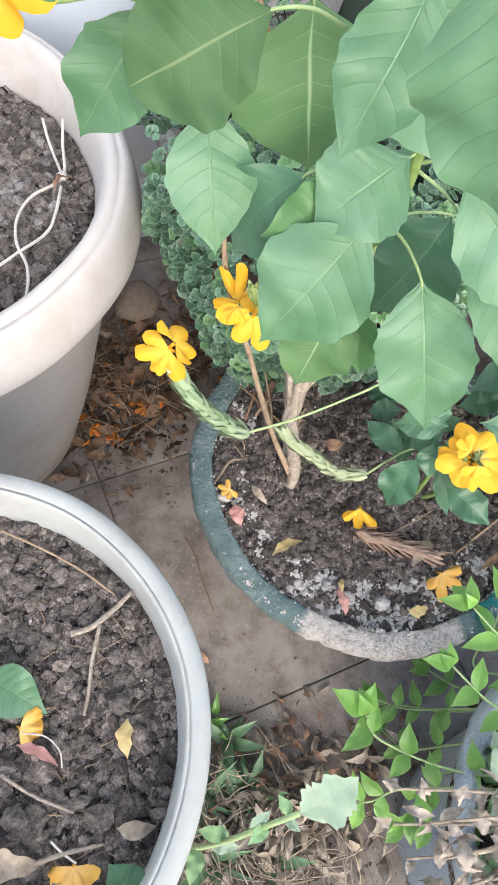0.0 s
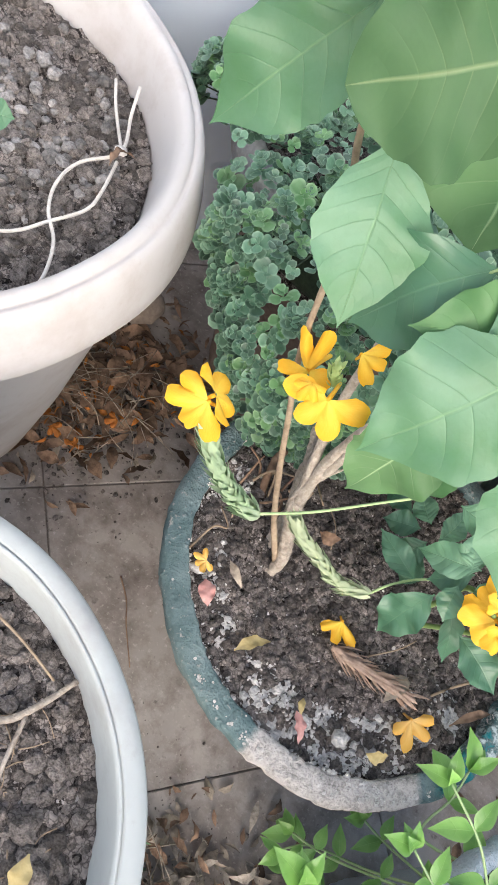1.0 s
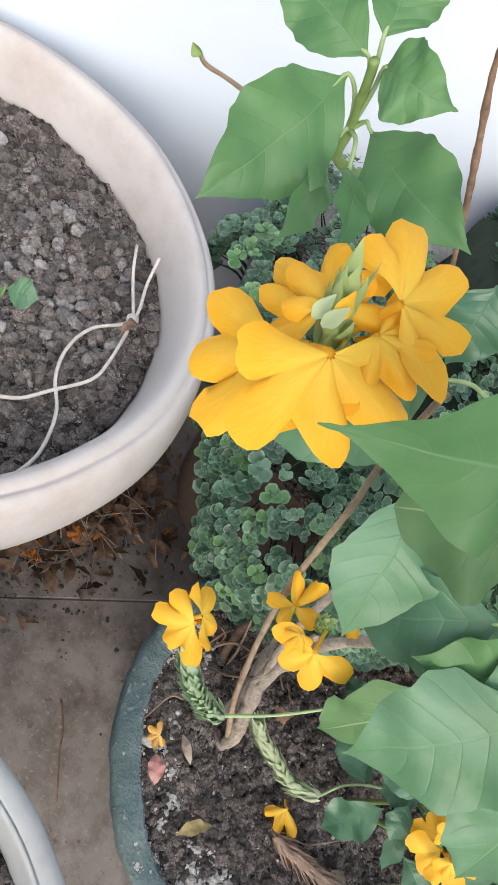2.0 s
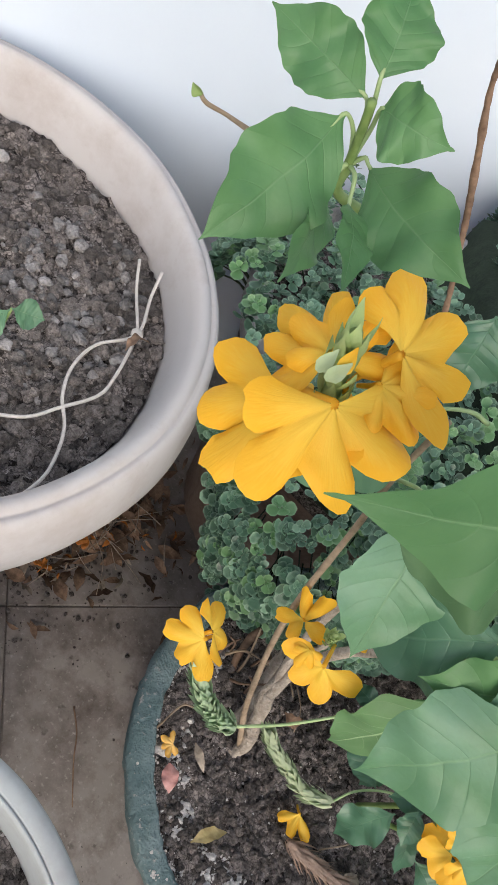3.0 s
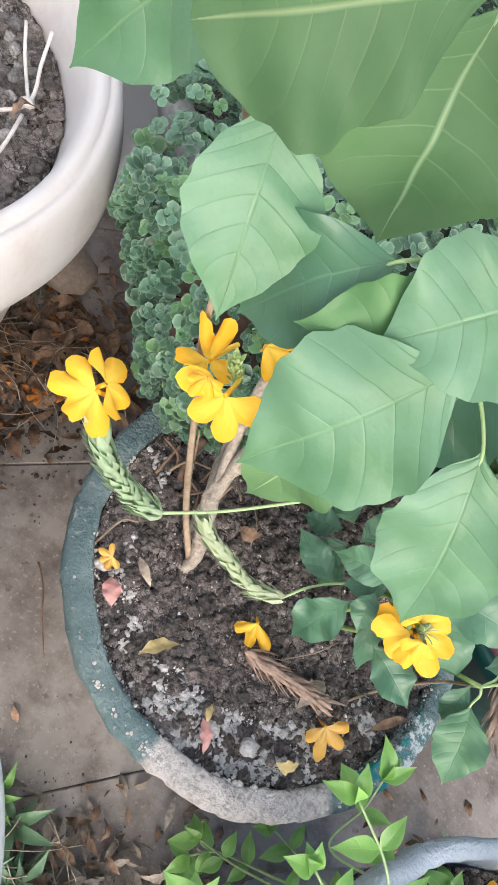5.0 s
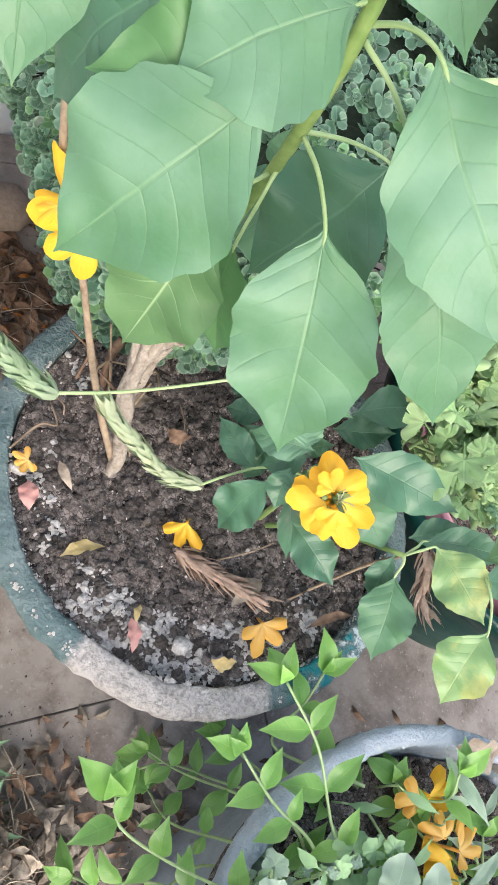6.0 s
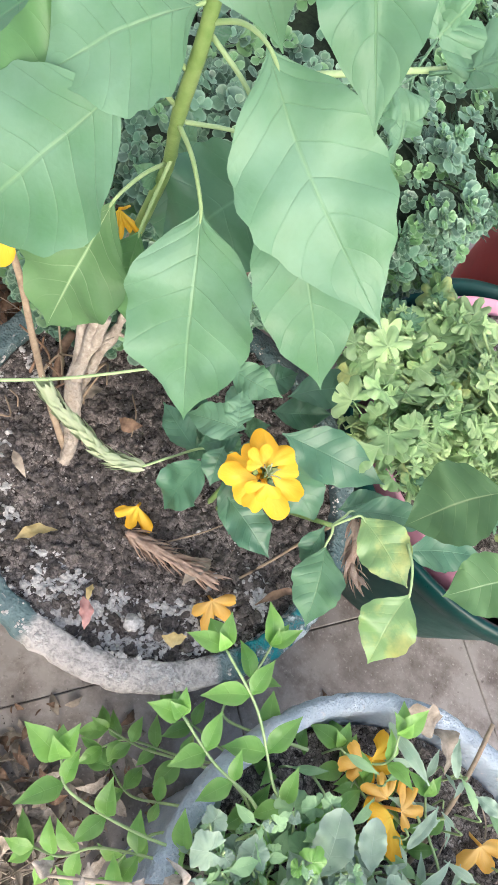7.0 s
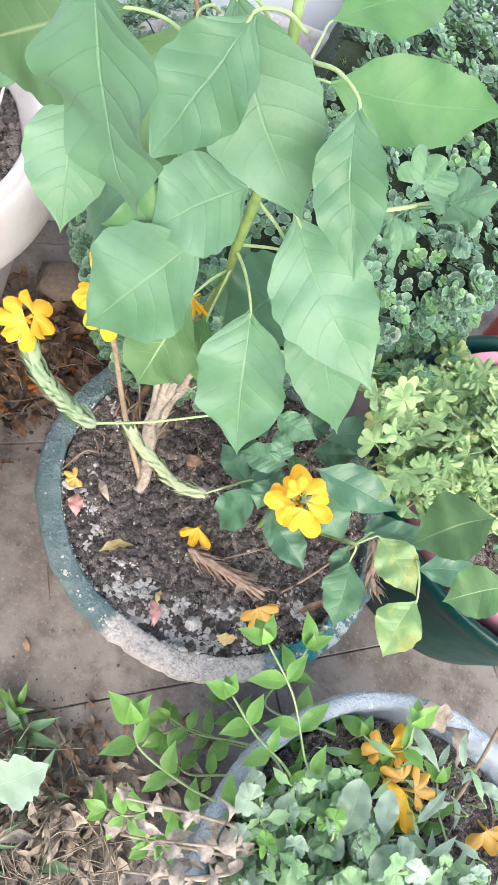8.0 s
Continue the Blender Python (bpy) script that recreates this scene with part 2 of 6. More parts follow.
def crumbly(name, dark, light, fleck, cell=300.0):
    """Loose earth: crumbs at two sizes, each of its own tone, with a few white grains and painted shade in the gaps."""
    m, nt, b = mat(name, 0.95, spec=0.2)
    tc = nt.nodes.new("ShaderNodeTexCoord")
    wobble = node(nt, "ShaderNodeTexNoise", Scale=140.0, Detail=4.0)
    nt.links.new(tc.outputs["Object"], wobble.inputs["Vector"])
    shift = nt.nodes.new("ShaderNodeVectorMath")
    shift.operation = "MULTIPLY_ADD"
    shift.inputs[1].default_value = (0.006, 0.006, 0.006)
    nt.links.new(wobble.outputs["Color"], shift.inputs[0])
    nt.links.new(tc.outputs["Object"], shift.inputs[2])
    cells = []
    for s in (cell, cell * 2.6):
        v = node(nt, "ShaderNodeTexVoronoi", Scale=s)
        nt.links.new(shift.outputs[0], v.inputs["Vector"])
        cells.append(v)
    big, small = cells
    cloud, grain = noise_tex(nt, 130.0, 8.0, 0.75), noise_tex(nt, 620.0, 4.0, 0.7)
    tone = maths(nt, "ADD", maths(nt, "MULTIPLY", big.outputs["Color"], 0.30), maths(nt, "MULTIPLY", cloud, 0.45))
    tone = maths(nt, "ADD", tone, maths(nt, "MULTIPLY", grain, 0.25))
    c = ramp(nt, tone, (0.36, dark), (0.58, light))
    # shade in the crevices between crumbs, put into the colour
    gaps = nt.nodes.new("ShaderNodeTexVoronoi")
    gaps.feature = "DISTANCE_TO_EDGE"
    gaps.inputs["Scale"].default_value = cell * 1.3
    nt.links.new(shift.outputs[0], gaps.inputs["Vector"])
    gap_shade = maths(nt, "SUBTRACT", 1.0, maths(nt, "MULTIPLY", gaps.outputs["Distance"], 7.0), True)
    c = mixed(nt, maths(nt, "MULTIPLY", gap_shade, 0.7), c, dark)
    c = mixed(nt, maths(nt, "MULTIPLY", maths(nt, "SUBTRACT", small.outputs["Color"], 0.86), 12.0, True), c, fleck)
    nt.links.new(c, b.inputs["Base Color"])
    h = maths(nt, "ADD", maths(nt, "MULTIPLY", big.outputs["Distance"], -0.45), maths(nt, "ADD", maths(nt, "MULTIPLY", cloud, 0.9), maths(nt, "MULTIPLY", grain, 0.4)))
    bump(nt, b, h, 1.0, 0.0035)
    return m


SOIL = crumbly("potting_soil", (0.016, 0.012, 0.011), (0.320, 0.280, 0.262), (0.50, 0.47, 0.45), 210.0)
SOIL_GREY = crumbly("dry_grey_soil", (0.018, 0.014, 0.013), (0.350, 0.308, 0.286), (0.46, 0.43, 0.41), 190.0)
CRUMB = speckled("soil_crumb", (0.030, 0.025, 0.023), (0.310, 0.270, 0.254), 220, 760, 0.95, 1.0, 0.004, True)
CRUMB_GREY = speckled("grey_soil_clod", (0.045, 0.037, 0.033), (0.390, 0.345, 0.320), 220, 760, 0.95, 1.0, 0.004, True)
GRAVEL = speckled("grey_gravel", (0.055, 0.051, 0.050), (0.38, 0.36, 0.35), 90, 420, 0.85, 0.5, 0.003, True)
CRUST = speckled("white_mineral_crust", (0.36, 0.345, 0.335), (0.78, 0.755, 0.74), 160, 520, 0.95, 1.0, 0.003)
# sedum stems, and the shade inside the cushion painted as a near-black colour
STEM_AND_SHADE = speckled("sedum_stem_and_shade", (0.012, 0.022, 0.014), (0.040, 0.060, 0.036), 40, 260)
CORD = speckled("white_plastic_cord", (0.46, 0.42, 0.39), (0.70, 0.67, 0.63), 60, 300, 0.5)
STONE = speckled("brown_stone", (0.20, 0.16, 0.13), (0.34, 0.28, 0.24), 20, 160, 0.85)


def wall_mat():
    m, nt, b = mat("white_wall_paint", 0.6, spec=0.3)
    big, small = noise_tex(nt, 1.6, 5.0), noise_tex(nt, 120.0, 3.0)
    c = ramp(nt, big, (0.35, (0.60, 0.68, 0.78)), (0.7, (0.68, 0.75, 0.84)))
    nt.links.new(c, b.inputs["Base Color"])
    bump(nt, b, small, 0.15, 0.001)
    return m


def tile_mat():
    m, nt, b = mat("worn_cement_tile", 0.75, spec=0.35)
    big, small, dirt = noise_tex(nt, 5.0, 6.0), noise_tex(nt, 170.0, 4.0), noise_tex(nt, 14.0, 8.0, 0.7)
    c = ramp(nt, big, (0.3, (0.215, 0.190, 0.175)), (0.7, (0.385, 0.350, 0.328)))
    c = mixed(nt, maths(nt, "MULTIPLY", maths(nt, "SUBTRACT", dirt, 0.43), 4.0, True), c, (0.125, 0.100, 0.088))
    spots = noise_tex(nt, 60.0, 3.0, 0.5)
    c = mixed(nt, maths(nt, "MULTIPLY", maths(nt, "SUBTRACT", spots, 0.66), 8.0, True), c, (0.075, 0.06, 0.055))
    c = mixed(nt, maths(nt, "MULTIPLY", maths(nt, "SUBTRACT", small, 0.58), 6.0, True), c, (0.40, 0.365, 0.34))
    nt.links.new(c, b.inputs["Base Color"])
    nt.links.new(ramp(nt, big, (0.3, (0.9, 0.9, 0.9)), (0.75, (0.5, 0.5, 0.5))), b.inputs["Roughness"])
    bump(nt, b, small, 0.25, 0.001)
    place = nt.nodes.new("ShaderNodeNewGeometry")
    for n in nt.nodes:
        if n.bl_idname == "ShaderNodeTexNoise":
            nt.links.new(place.outputs["Position"], n.inputs["Vector"])
    return m


def plastic_mat(name, base, dirty, rough=0.55, stain=0.52, gain=4.0):
    """Old garden plastic: scuffed, with soil marks."""
    m, nt, b = mat(name, rough, spec=0.3)
    big, small = noise_tex(nt, 9.0, 8.0, 0.7), noise_tex(nt, 90.0, 5.0)
    c = mixed(nt, maths(nt, "MULTIPLY", maths(nt, "SUBTRACT", big, stain), gain, True), base, dirty)
    c = mixed(nt, maths(nt, "MULTIPLY", maths(nt, "SUBTRACT", small, 0.62), 3.0, True), c, dirty)
    nt.links.new(c, b.inputs["Base Color"])
    nt.links.new(ramp(nt, big, (0.3, (rough - 0.1,) * 3), (0.7, (rough + 0.2,) * 3)), b.inputs["Roughness"])
    bump(nt, b, small, 0.12, 0.001)
    return m


def painted_cement(name, paint, worn, bare, side, amount, patch, fresh=None):
    """Painted cement whose paint has gone on one side of the rim. side: where the bare part is, as a direction from the axis."""
    m, nt, b = mat(name, 0.85, spec=0.25)
    tc = nt.nodes.new("ShaderNodeTexCoord")
    flat = nt.nodes.new("ShaderNodeVectorMath")
    flat.operation = "MULTIPLY"
    flat.inputs[1].default_value = (1, 1, 0)
    unit = nt.nodes.new("ShaderNodeVectorMath")
    unit.operation = "NORMALIZE"
    dot = nt.nodes.new("ShaderNodeVectorMath")
    dot.operation = "DOT_PRODUCT"
    dot.inputs[1].default_value = (*side, 0)
    nt.links.new(tc.outputs["Object"], flat.inputs[0])
    nt.links.new(flat.outputs[0], unit.inputs[0])
    nt.links.new(unit.outputs[0], dot.inputs[0])
    big, fine = noise_tex(nt, 24.0, 6.0, 0.65), noise_tex(nt, 260.0, 5.0)
    mask = maths(nt, "ADD", maths(nt, "MULTIPLY", maths(nt, "SUBTRACT", dot.outputs["Value"], amount), 60.0), maths(nt, "MULTIPLY", maths(nt, "SUBTRACT", big, 0.5), patch))
    mask = maths(nt, "ADD", mask, 0.5, True)
    chip = noise_tex(nt, 95.0, 5.0, 0.7)
    flecks = maths(nt, "MAXIMUM", maths(nt, "MULTIPLY", maths(nt, "SUBTRACT", fine, 0.60), 8.0, True), maths(nt, "MULTIPLY", maths(nt, "SUBTRACT", chip, 0.62), 12.0, True))
    pc = ramp(nt, big, (0.3, paint), (0.7, worn))
    pc = mixed(nt, maths(nt, "MULTIPLY", flecks, 0.8), pc, bare)
    bc = ramp(nt, maths(nt, "ADD", maths(nt, "MULTIPLY", fine, 0.4), maths(nt, "MULTIPLY", chip, 0.6)), (0.36, tuple(v * 0.60 for v in bare)), (0.54, tuple(min(0.8, v * 1.32) for v in bare)))
    c = mixed(nt, mask, pc, bc)
    if fresh:
        other = nt.nodes.new("ShaderNodeVectorMath")
        other.operation = "DOT_PRODUCT"
        other.inputs[1].default_value = (*fresh, 0)
        nt.links.new(unit.outputs[0], other.inputs[0])
        near = maths(nt, "MULTIPLY", maths(nt, "SUBTRACT", other.outputs["Value"], 0.945), 40.0, True)
        flake = noise_tex(nt, 70.0, 6.0, 0.7)
        c = mixed(nt, maths(nt, "MULTIPLY", near, maths(nt, "MULTIPLY", maths(nt, "SUBTRACT", flake, 0.52), 14.0, True)), c, (0.52, 0.60, 0.62))
        c = mixed(nt, maths(nt, "MULTIPLY", near, maths(nt, "MULTIPLY", maths(nt, "SUBTRACT", 0.50, flake), 12.0, True)), c, (0.020, 0.235, 0.265))
    nt.links.new(c, b.inputs["Base Color"])
    bump(nt, b, maths(nt, "ADD", fine, maths(nt, "MULTIPLY", chip, 1.2)), 1.0, 0.004)
    return m


WALL, TILE = wall_mat(), tile_mat()
JOINT = speckled("dirty_joint", (0.09, 0.075, 0.066), (0.22, 0.19, 0.172), 20, 200)
GROUND = speckled("bare_earth", (0.10, 0.08, 0.065), (0.20, 0.165, 0.13), 2, 40)
WHITE_PLASTIC = plastic_mat("white_plastic", (0.500, 0.480, 0.475), (0.40, 0.355, 0.335), 0.80, 0.49)
GREY_PLASTIC = plastic_mat("pale_grey_plastic", (0.400, 0.425, 0.425), (0.31, 0.30, 0.295), 0.85, 0.49)
TEAL_PLASTIC = plastic_mat("dark_teal_plastic", (0.003, 0.042, 0.038), (0.010, 0.058, 0.052), 0.35, 0.62)
PINK_PLASTIC = plastic_mat("pink_plastic", (0.66, 0.32, 0.44), (0.52, 0.33, 0.40), 0.6)
RED_PLASTIC = plastic_mat("red_plastic", (0.50, 0.085, 0.075), (0.38, 0.11, 0.09), 0.5)
PALE_CRUST = speckled("limed_clay_rim", (0.34, 0.33, 0.33), (0.62, 0.61, 0.61), 25, 200, 0.85)
BROWN_CLAY = speckled("weathered_clay", (0.20, 0.14, 0.115), (0.34, 0.26, 0.22), 9, 150, 0.85)
GREEN_PAINT = painted_cement("green_painted_cement", (0.062, 0.120, 0.128), (0.215, 0.285, 0.295), (0.43, 0.405, 0.39), (0.342, -0.940), 0.905, 3.0, (0.93, -0.37))
BLUE_PAINT = painted_cement("pale_blue_painted_cement", (0.395, 0.475, 0.565), (0.53, 0.595, 0.665), (0.64, 0.63, 0.65), (0.0, -1.0), 1.2, 8.0)


# ---- builders ----
def thing(name, place, label, category, group="", kind=""):
    ob = new(name)
    ob.empty_display_size = 0.02
    ob.location = place
    return tagged(ob, label, category, group, kind)


def mesh_from(name, verts, faces, material, uvs=None, smooth=True):
    me = bpy.data.meshes.new(name)
    me.from_pydata([tuple(v) for v in verts], [], faces)
    if uvs:
        layer = me.uv_layers.new(name="blade")
        for loop in me.loops:
            layer.data[loop.index].uv = uvs[loop.vertex_index]
    me.materials.append(material)
    if smooth:
        me.shade_smooth()
    return me


def root_place(ob):
    p = Vector(ob.location)
    while ob.parent:
        ob = ob.parent
        p += Vector(ob.location)
    return p


def part(name, geo, material, parent, label="", smooth=True):
    """Links world-placed geometry (verts, faces, uvs) as one mesh under a thing or part."""
    base = root_place(parent)
    verts, faces, uvs = (*geo, None)[:3]
    ob = new(name, mesh_from(name, [Vector(v) - base for v in verts], faces, material, uvs, smooth))
    ob.parent = parent
    return tagged(ob, label)


def solo(name, geo, material, label, category, group="", kind="", smooth=True):
    """A thing of one mesh, with its origin at the middle of its foot."""
    verts, faces, uvs = (*geo, None)[:3]
    vs = [Vector(v) for v in verts]
    base = Vector((sum(v.x for v in vs) / len(vs), sum(v.y for v in vs) / len(vs), min(v.z for v in vs)))
    ob = new(name, mesh_from(name, [v - base for v in vs], faces, material, uvs, smooth))
    ob.location = base
    return tagged(ob, label, category, group, kind)


def joined(*geos):
    verts, faces, uvs = [], [], []
    for g in geos:
        n = len(verts)
        verts += list(g[0])
        faces += [tuple(i + n for i in f) for f in g[1]]
        uvs += list(g[2]) if len(g) > 2 and g[2] else [(0.5, 0.5)] * len(g[0])
    return verts, faces, uvs


def lathe(profile, centre, segs=96, wobble=0.0, seed=0.0, chips=0.0):
    """A turned form: (radius, height) pairs round an upright axis, a little uneven."""
    cx, cy, cz = centre
    verts, faces = [], []
    for r, z in profile:
        for k in range(segs):
            a = 2 * math.pi * k / segs
            w = wobble * noise.noise(Vector((math.cos(a) * 2.2 + seed, math.sin(a) * 2.2, z * 9)))
            w += chips * (noise.noise(Vector((math.cos(a) * 16 + seed, math.sin(a) * 16, z * 70))) + 0.6 * noise.noise(Vector((math.cos(a) * 45, math.sin(a) * 45 + seed, z * 160))))
            h = chips * 0.5 * noise.noise(Vector((math.cos(a) * 30, math.sin(a) * 30, r * 120 + seed))) + wobble * 0.6 * noise.noise(Vector((math.cos(a) * 3, math.sin(a) * 3 + seed, 5.0)))
            verts.append((cx + (r + w) * math.cos(a), cy + (r + w) * math.sin(a), cz + z + h))
    for i in range(len(profile) - 1):
        for k in range(segs):
            a, b = i * segs + k, i * segs + (k + 1) % segs
            faces.append((a, b, b + segs, a + segs))
    return verts, faces


def smooth_path(points, steps=6):
    """Points along a soft curve through the given ones."""
    p = [Vector(q) for q in points]
    p = [2 * p[0] - p[1], *p, 2 * p[-1] - p[-2]]
    out = []
    for i in range(1, len(p) - 2):
        for s in range(steps):
            t = s / steps
            a, b, c, d = p[i - 1], p[i], p[i + 1], p[i + 2]
            out.append(0.5 * (2 * b + (c - a) * t + (2 * a - 5 * b + 4 * c - d) * t * t + (3 * b - a - 3 * c + d) * t ** 3))
    return [*out, p[-2]]


def tube(points, r0, r1, sides=8, steps=6, knots=0.0):
    """A tapered stem along a soft curve, with closed ends."""
    path = smooth_path(points, steps)
    verts, faces, uvs = [], [], []
    ref = Vector((0.31, 0.52, 0.79))
    for i, p in enumerate(path):
        d = (path[min(i + 1, len(path) - 1)] - path[max(i - 1, 0)]).normalized()
        x = d.cross(ref).normalized()
        y = d.cross(x)
        f = i / (len(path) - 1)
        r = (r0 + (r1 - r0) * f) * (1 + knots * (noise.noise(p * 60) + 0.5 * noise.noise(p * 170)))
        for k in range(sides):
            a = 2 * math.pi * k / sides
            verts.append(p + (x * math.cos(a) + y * math.sin(a)) * r)
            uvs.append((k / sides, f))
    for i in range(len(path) - 1):
        for k in range(sides):
            a, b = i * sides + k, i * sides + (k + 1) % sides
            faces.append((a, b, b + sides, a + sides))
    n = len(path) * sides
    faces += [tuple(range(sides - 1, -1, -1)), tuple(range(n - sides, n))]
    return verts, faces, uvs


def blade(base, tip, width, facing, arch=0.06, fold=0.10, wave=0.04, widest=0.42, tooth=0.0, twist=0.0, rows=14, cols=8, seed=0.0, stalk=0.0, lobes=0.0, power=0.9, ragged=0.0, bend=0.0, acute=0.45):
    """A leaf blade from base to tip that turns its face towards `facing` (a direction): arched along,
    folded along the midrib, with a wavy rim. stalk: the share of the length that is bare stalk; lobes: depth of the cuts in its edge; bend: how far the midrib bows sideways."""
    base, tip = Vector(base), Vector(tip)
    y = (tip - base)
    length = y.length
    y.normalize()
    n = Vector(facing)
    n = (n - y * n.dot(y)).normalized()
    x = y.cross(n)
    if twist:
        q = Matrix.Rotation(radians(twist), 3, y)
        x, n = q @ x, q @ n
    verts, faces, uvs = [], [], []
    for i in range(rows + 1):
        v = i / rows
        s = max(0.0, (v - stalk) / (1 - stalk))
        e = math.log(0.5) / math.log(widest)
        prof = max(0.0, math.sin(math.pi * s ** e)) ** (power * (0.92 + 1.25 * max(0.0, 0.5 - s) / 0.5 + acute * max(0.0, s - 0.42) / 0.58))
        prof *= 1 + ragged * (noise.noise(Vector((v * 6.0, seed * 3.1, 0))) + 0.5 * noise.noise(Vector((v * 15.0, seed, 2.0))))
        if lobes:
            prof *= 1 - lobes * (0.5 + 0.5 * math.cos(s * 2 * math.pi * (3.5 + 1.2 * math.sin(seed * 1.7)))) * (0.25 + s)
        half = max(0.5 * width * prof, 0.0007 if v < 0.98 else 0.0002)
        mid = base + y * (length * v) + n * (arch * length * (math.sin(math.pi * v) - 0.5 * v)) + x * (bend * length * math.sin(math.pi * v) * (1.3 - v))
        for j in range(cols + 1):
            u = j / cols * 2 - 1
            h = half * (1 + tooth * (math.sin(v * 47 + seed * 9 + u) + 0.7 * noise.noise(Vector((v * 9, u, seed)))) * abs(u) ** 6)
            ripple = wave * width * abs(u) ** 1.5 * math.sin(v * 17 + seed * 5 + (2.1 if u > 0 else 0)) * prof
            puff = 0.06 * width * prof * noise.noise(Vector((u * 1.7 + seed, v * 5, seed * 3)))
            verts.append(mid + x * (u * h) + n * (fold * width * abs(u) * prof + ripple + puff))
            uvs.append((j / cols, v))
    for i in range(rows):
        for j in range(cols):
            a = i * (cols + 1) + j
            faces.append((a, a + 1, a + cols + 2, a + cols + 1))
    return verts, faces, uvs


# roughly the camera's mean place; leaves face it to fit the view
CAMERA_SIDE = Vector((-0.10, -0.30, 0.88))
leaf_count = 0


def leaf(plant, base, tip, width, material=None, stalk_from=None, face=None, name="leaf", label="", stalk_radius=0.0010, lean=None, **shape):
    """One leaf with its stalk. Leaves of this bush are turned to face the camera's mean place unless `face` says
    otherwise.
    """
    global leaf_count
    leaf_count += 1
    mid = (Vector(base) + Vector(tip)) / 2
    f = Vector(face) if face else (CAMERA_SIDE - mid).normalized() + Vector((0, 0, 0.25))
    if lean:
        f = f + Vector(lean)
    shape = dict(dict(power=0.74, acute=1.0, ragged=0.06, bend=0.045 * math.sin(leaf_count * 3.7), rows=36, cols=10, tooth=0.024, arch=0.07 + 0.03 * math.sin(leaf_count * 2.3), wave=0.10, twist=9 * math.sin(leaf_count * 1.9), widest=0.45), **shape)
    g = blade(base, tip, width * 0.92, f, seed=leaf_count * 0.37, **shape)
    ob = part(name, g, material or LEAF, plant, label)
    if stalk_from:
        b, s = Vector(base), Vector(stalk_from)
        into = b + (Vector(tip) - b) * 0.12
        part("stalk", tube([s, (s + b) / 2 + Vector((0, 0, 0.004)), b, into], stalk_radius * 1.15, stalk_radius * 0.7, 6, 5), STEM_PALE, ob)
    return ob


def fan(throat, out, up, size, lobes=5, spread=215, ruffle=0.14, seed=0.0, cup=0.25, wide=0.5, blunt=0.80, rings=8, per=9, veined=False):
    """A thin sheet spread to one side of a point and cut into rounded lobes.
    out: the way that it opens; up: the way that its face looks; wide: how far the lobes are joined; blunt: the lower, the squarer the lobes; veined: one midrib for the whole sheet, not one a lobe."""
    throat, out = Vector(throat), Vector(out).normalized()
    up = Vector(up)
    up = (up - out * up.dot(out)).normalized()
    side = out.cross(up)
    cols = lobes * per
    verts, faces, uvs = [], [], []
    for i in range(rings + 1):
        f = i / rings
        for k in range(cols + 1):
            u = k / cols
            n = min(int(u * lobes), lobes - 1)
            w = u * lobes - n
            big = 1.0 + 0.13 * math.sin(seed * 7 + n * 2.3) - 0.10 * abs(n - (lobes - 1) / 2) / max(1, lobes / 2)
            round_off = max(0.0, math.sin(math.pi * min(1.0, max(0.0, w)))) ** blunt
            dent = 1.0 - 0.06 * math.exp(-((w - 0.5) / 0.12) ** 2) * (0.6 + math.sin(seed * 3 + n))
            reach = size * (wide + (big - wide) * round_off) * dent * (1 + 0.07 * f * noise.noise(Vector((u * 21 + seed * 5, seed, 1.0))))
            a = radians((u - 0.5) * spread) + 0.10 * math.sin(seed * 2 + n * 1.9) * f
            a -= radians(spread) / lobes * (w - 0.5) * 0.30 * (1 - f) * (1 - wide)
            d = out * math.cos(a) + side * math.sin(a)
            r = reach * (0.05 + 0.95 * f)
            crease = -0.10 * size * f ** 2.0 * (1 - round_off) + 0.045 * size * f * math.sin(math.pi * w) ** 2
            tilt = -cup * r * f * (0.5 + 0.5 * math.sin(seed + n * 2.4)) + 0.10 * size * math.sin(math.pi * f) * math.sin(seed * 1.7 + n) + 0.05 * size * f * math.sin(n * 2.6 + seed)
            ripple = ruffle * 0.7 * size * f * f * noise.noise(Vector((u * 9 + seed, f * 2.5, seed)))
            verts.append(throat + d * r + up * (crease + tilt + ripple))
            uvs.append((0.5 + 0.5 * math.sin(a) * f, 0.35 + 0.6 * math.cos(a) * f) if veined else (u * lobes % 1.0, f))
    for i in range(rings):
        for k in range(cols):
            q = i * (cols + 1) + k
            faces.append((q, q + 1, q + cols + 2, q + cols + 1))
    return verts, faces, uvs


def floret(throat, out, up, size, lobes=5, spread=215, ruffle=0.14, seed=0.0, cup=0.25, wide=0.5):
    """One fan-shaped flower on a slender tube."""
    throat, out = Vector(throat), Vector(out).normalized()
    up = Vector(up)
    up = (up - out * up.dot(out)).normalized()
    tail = throat - up * size * 0.75 - out * size * 0.25
    return joined(fan(throat, out, up, size, lobes, spread, ruffle, seed, cup, wide), tube([tail, (tail + throat) / 2 + out * size * 0.03, throat - up * size * 0.015], size * 0.045, size * 0.06, 7, 4))


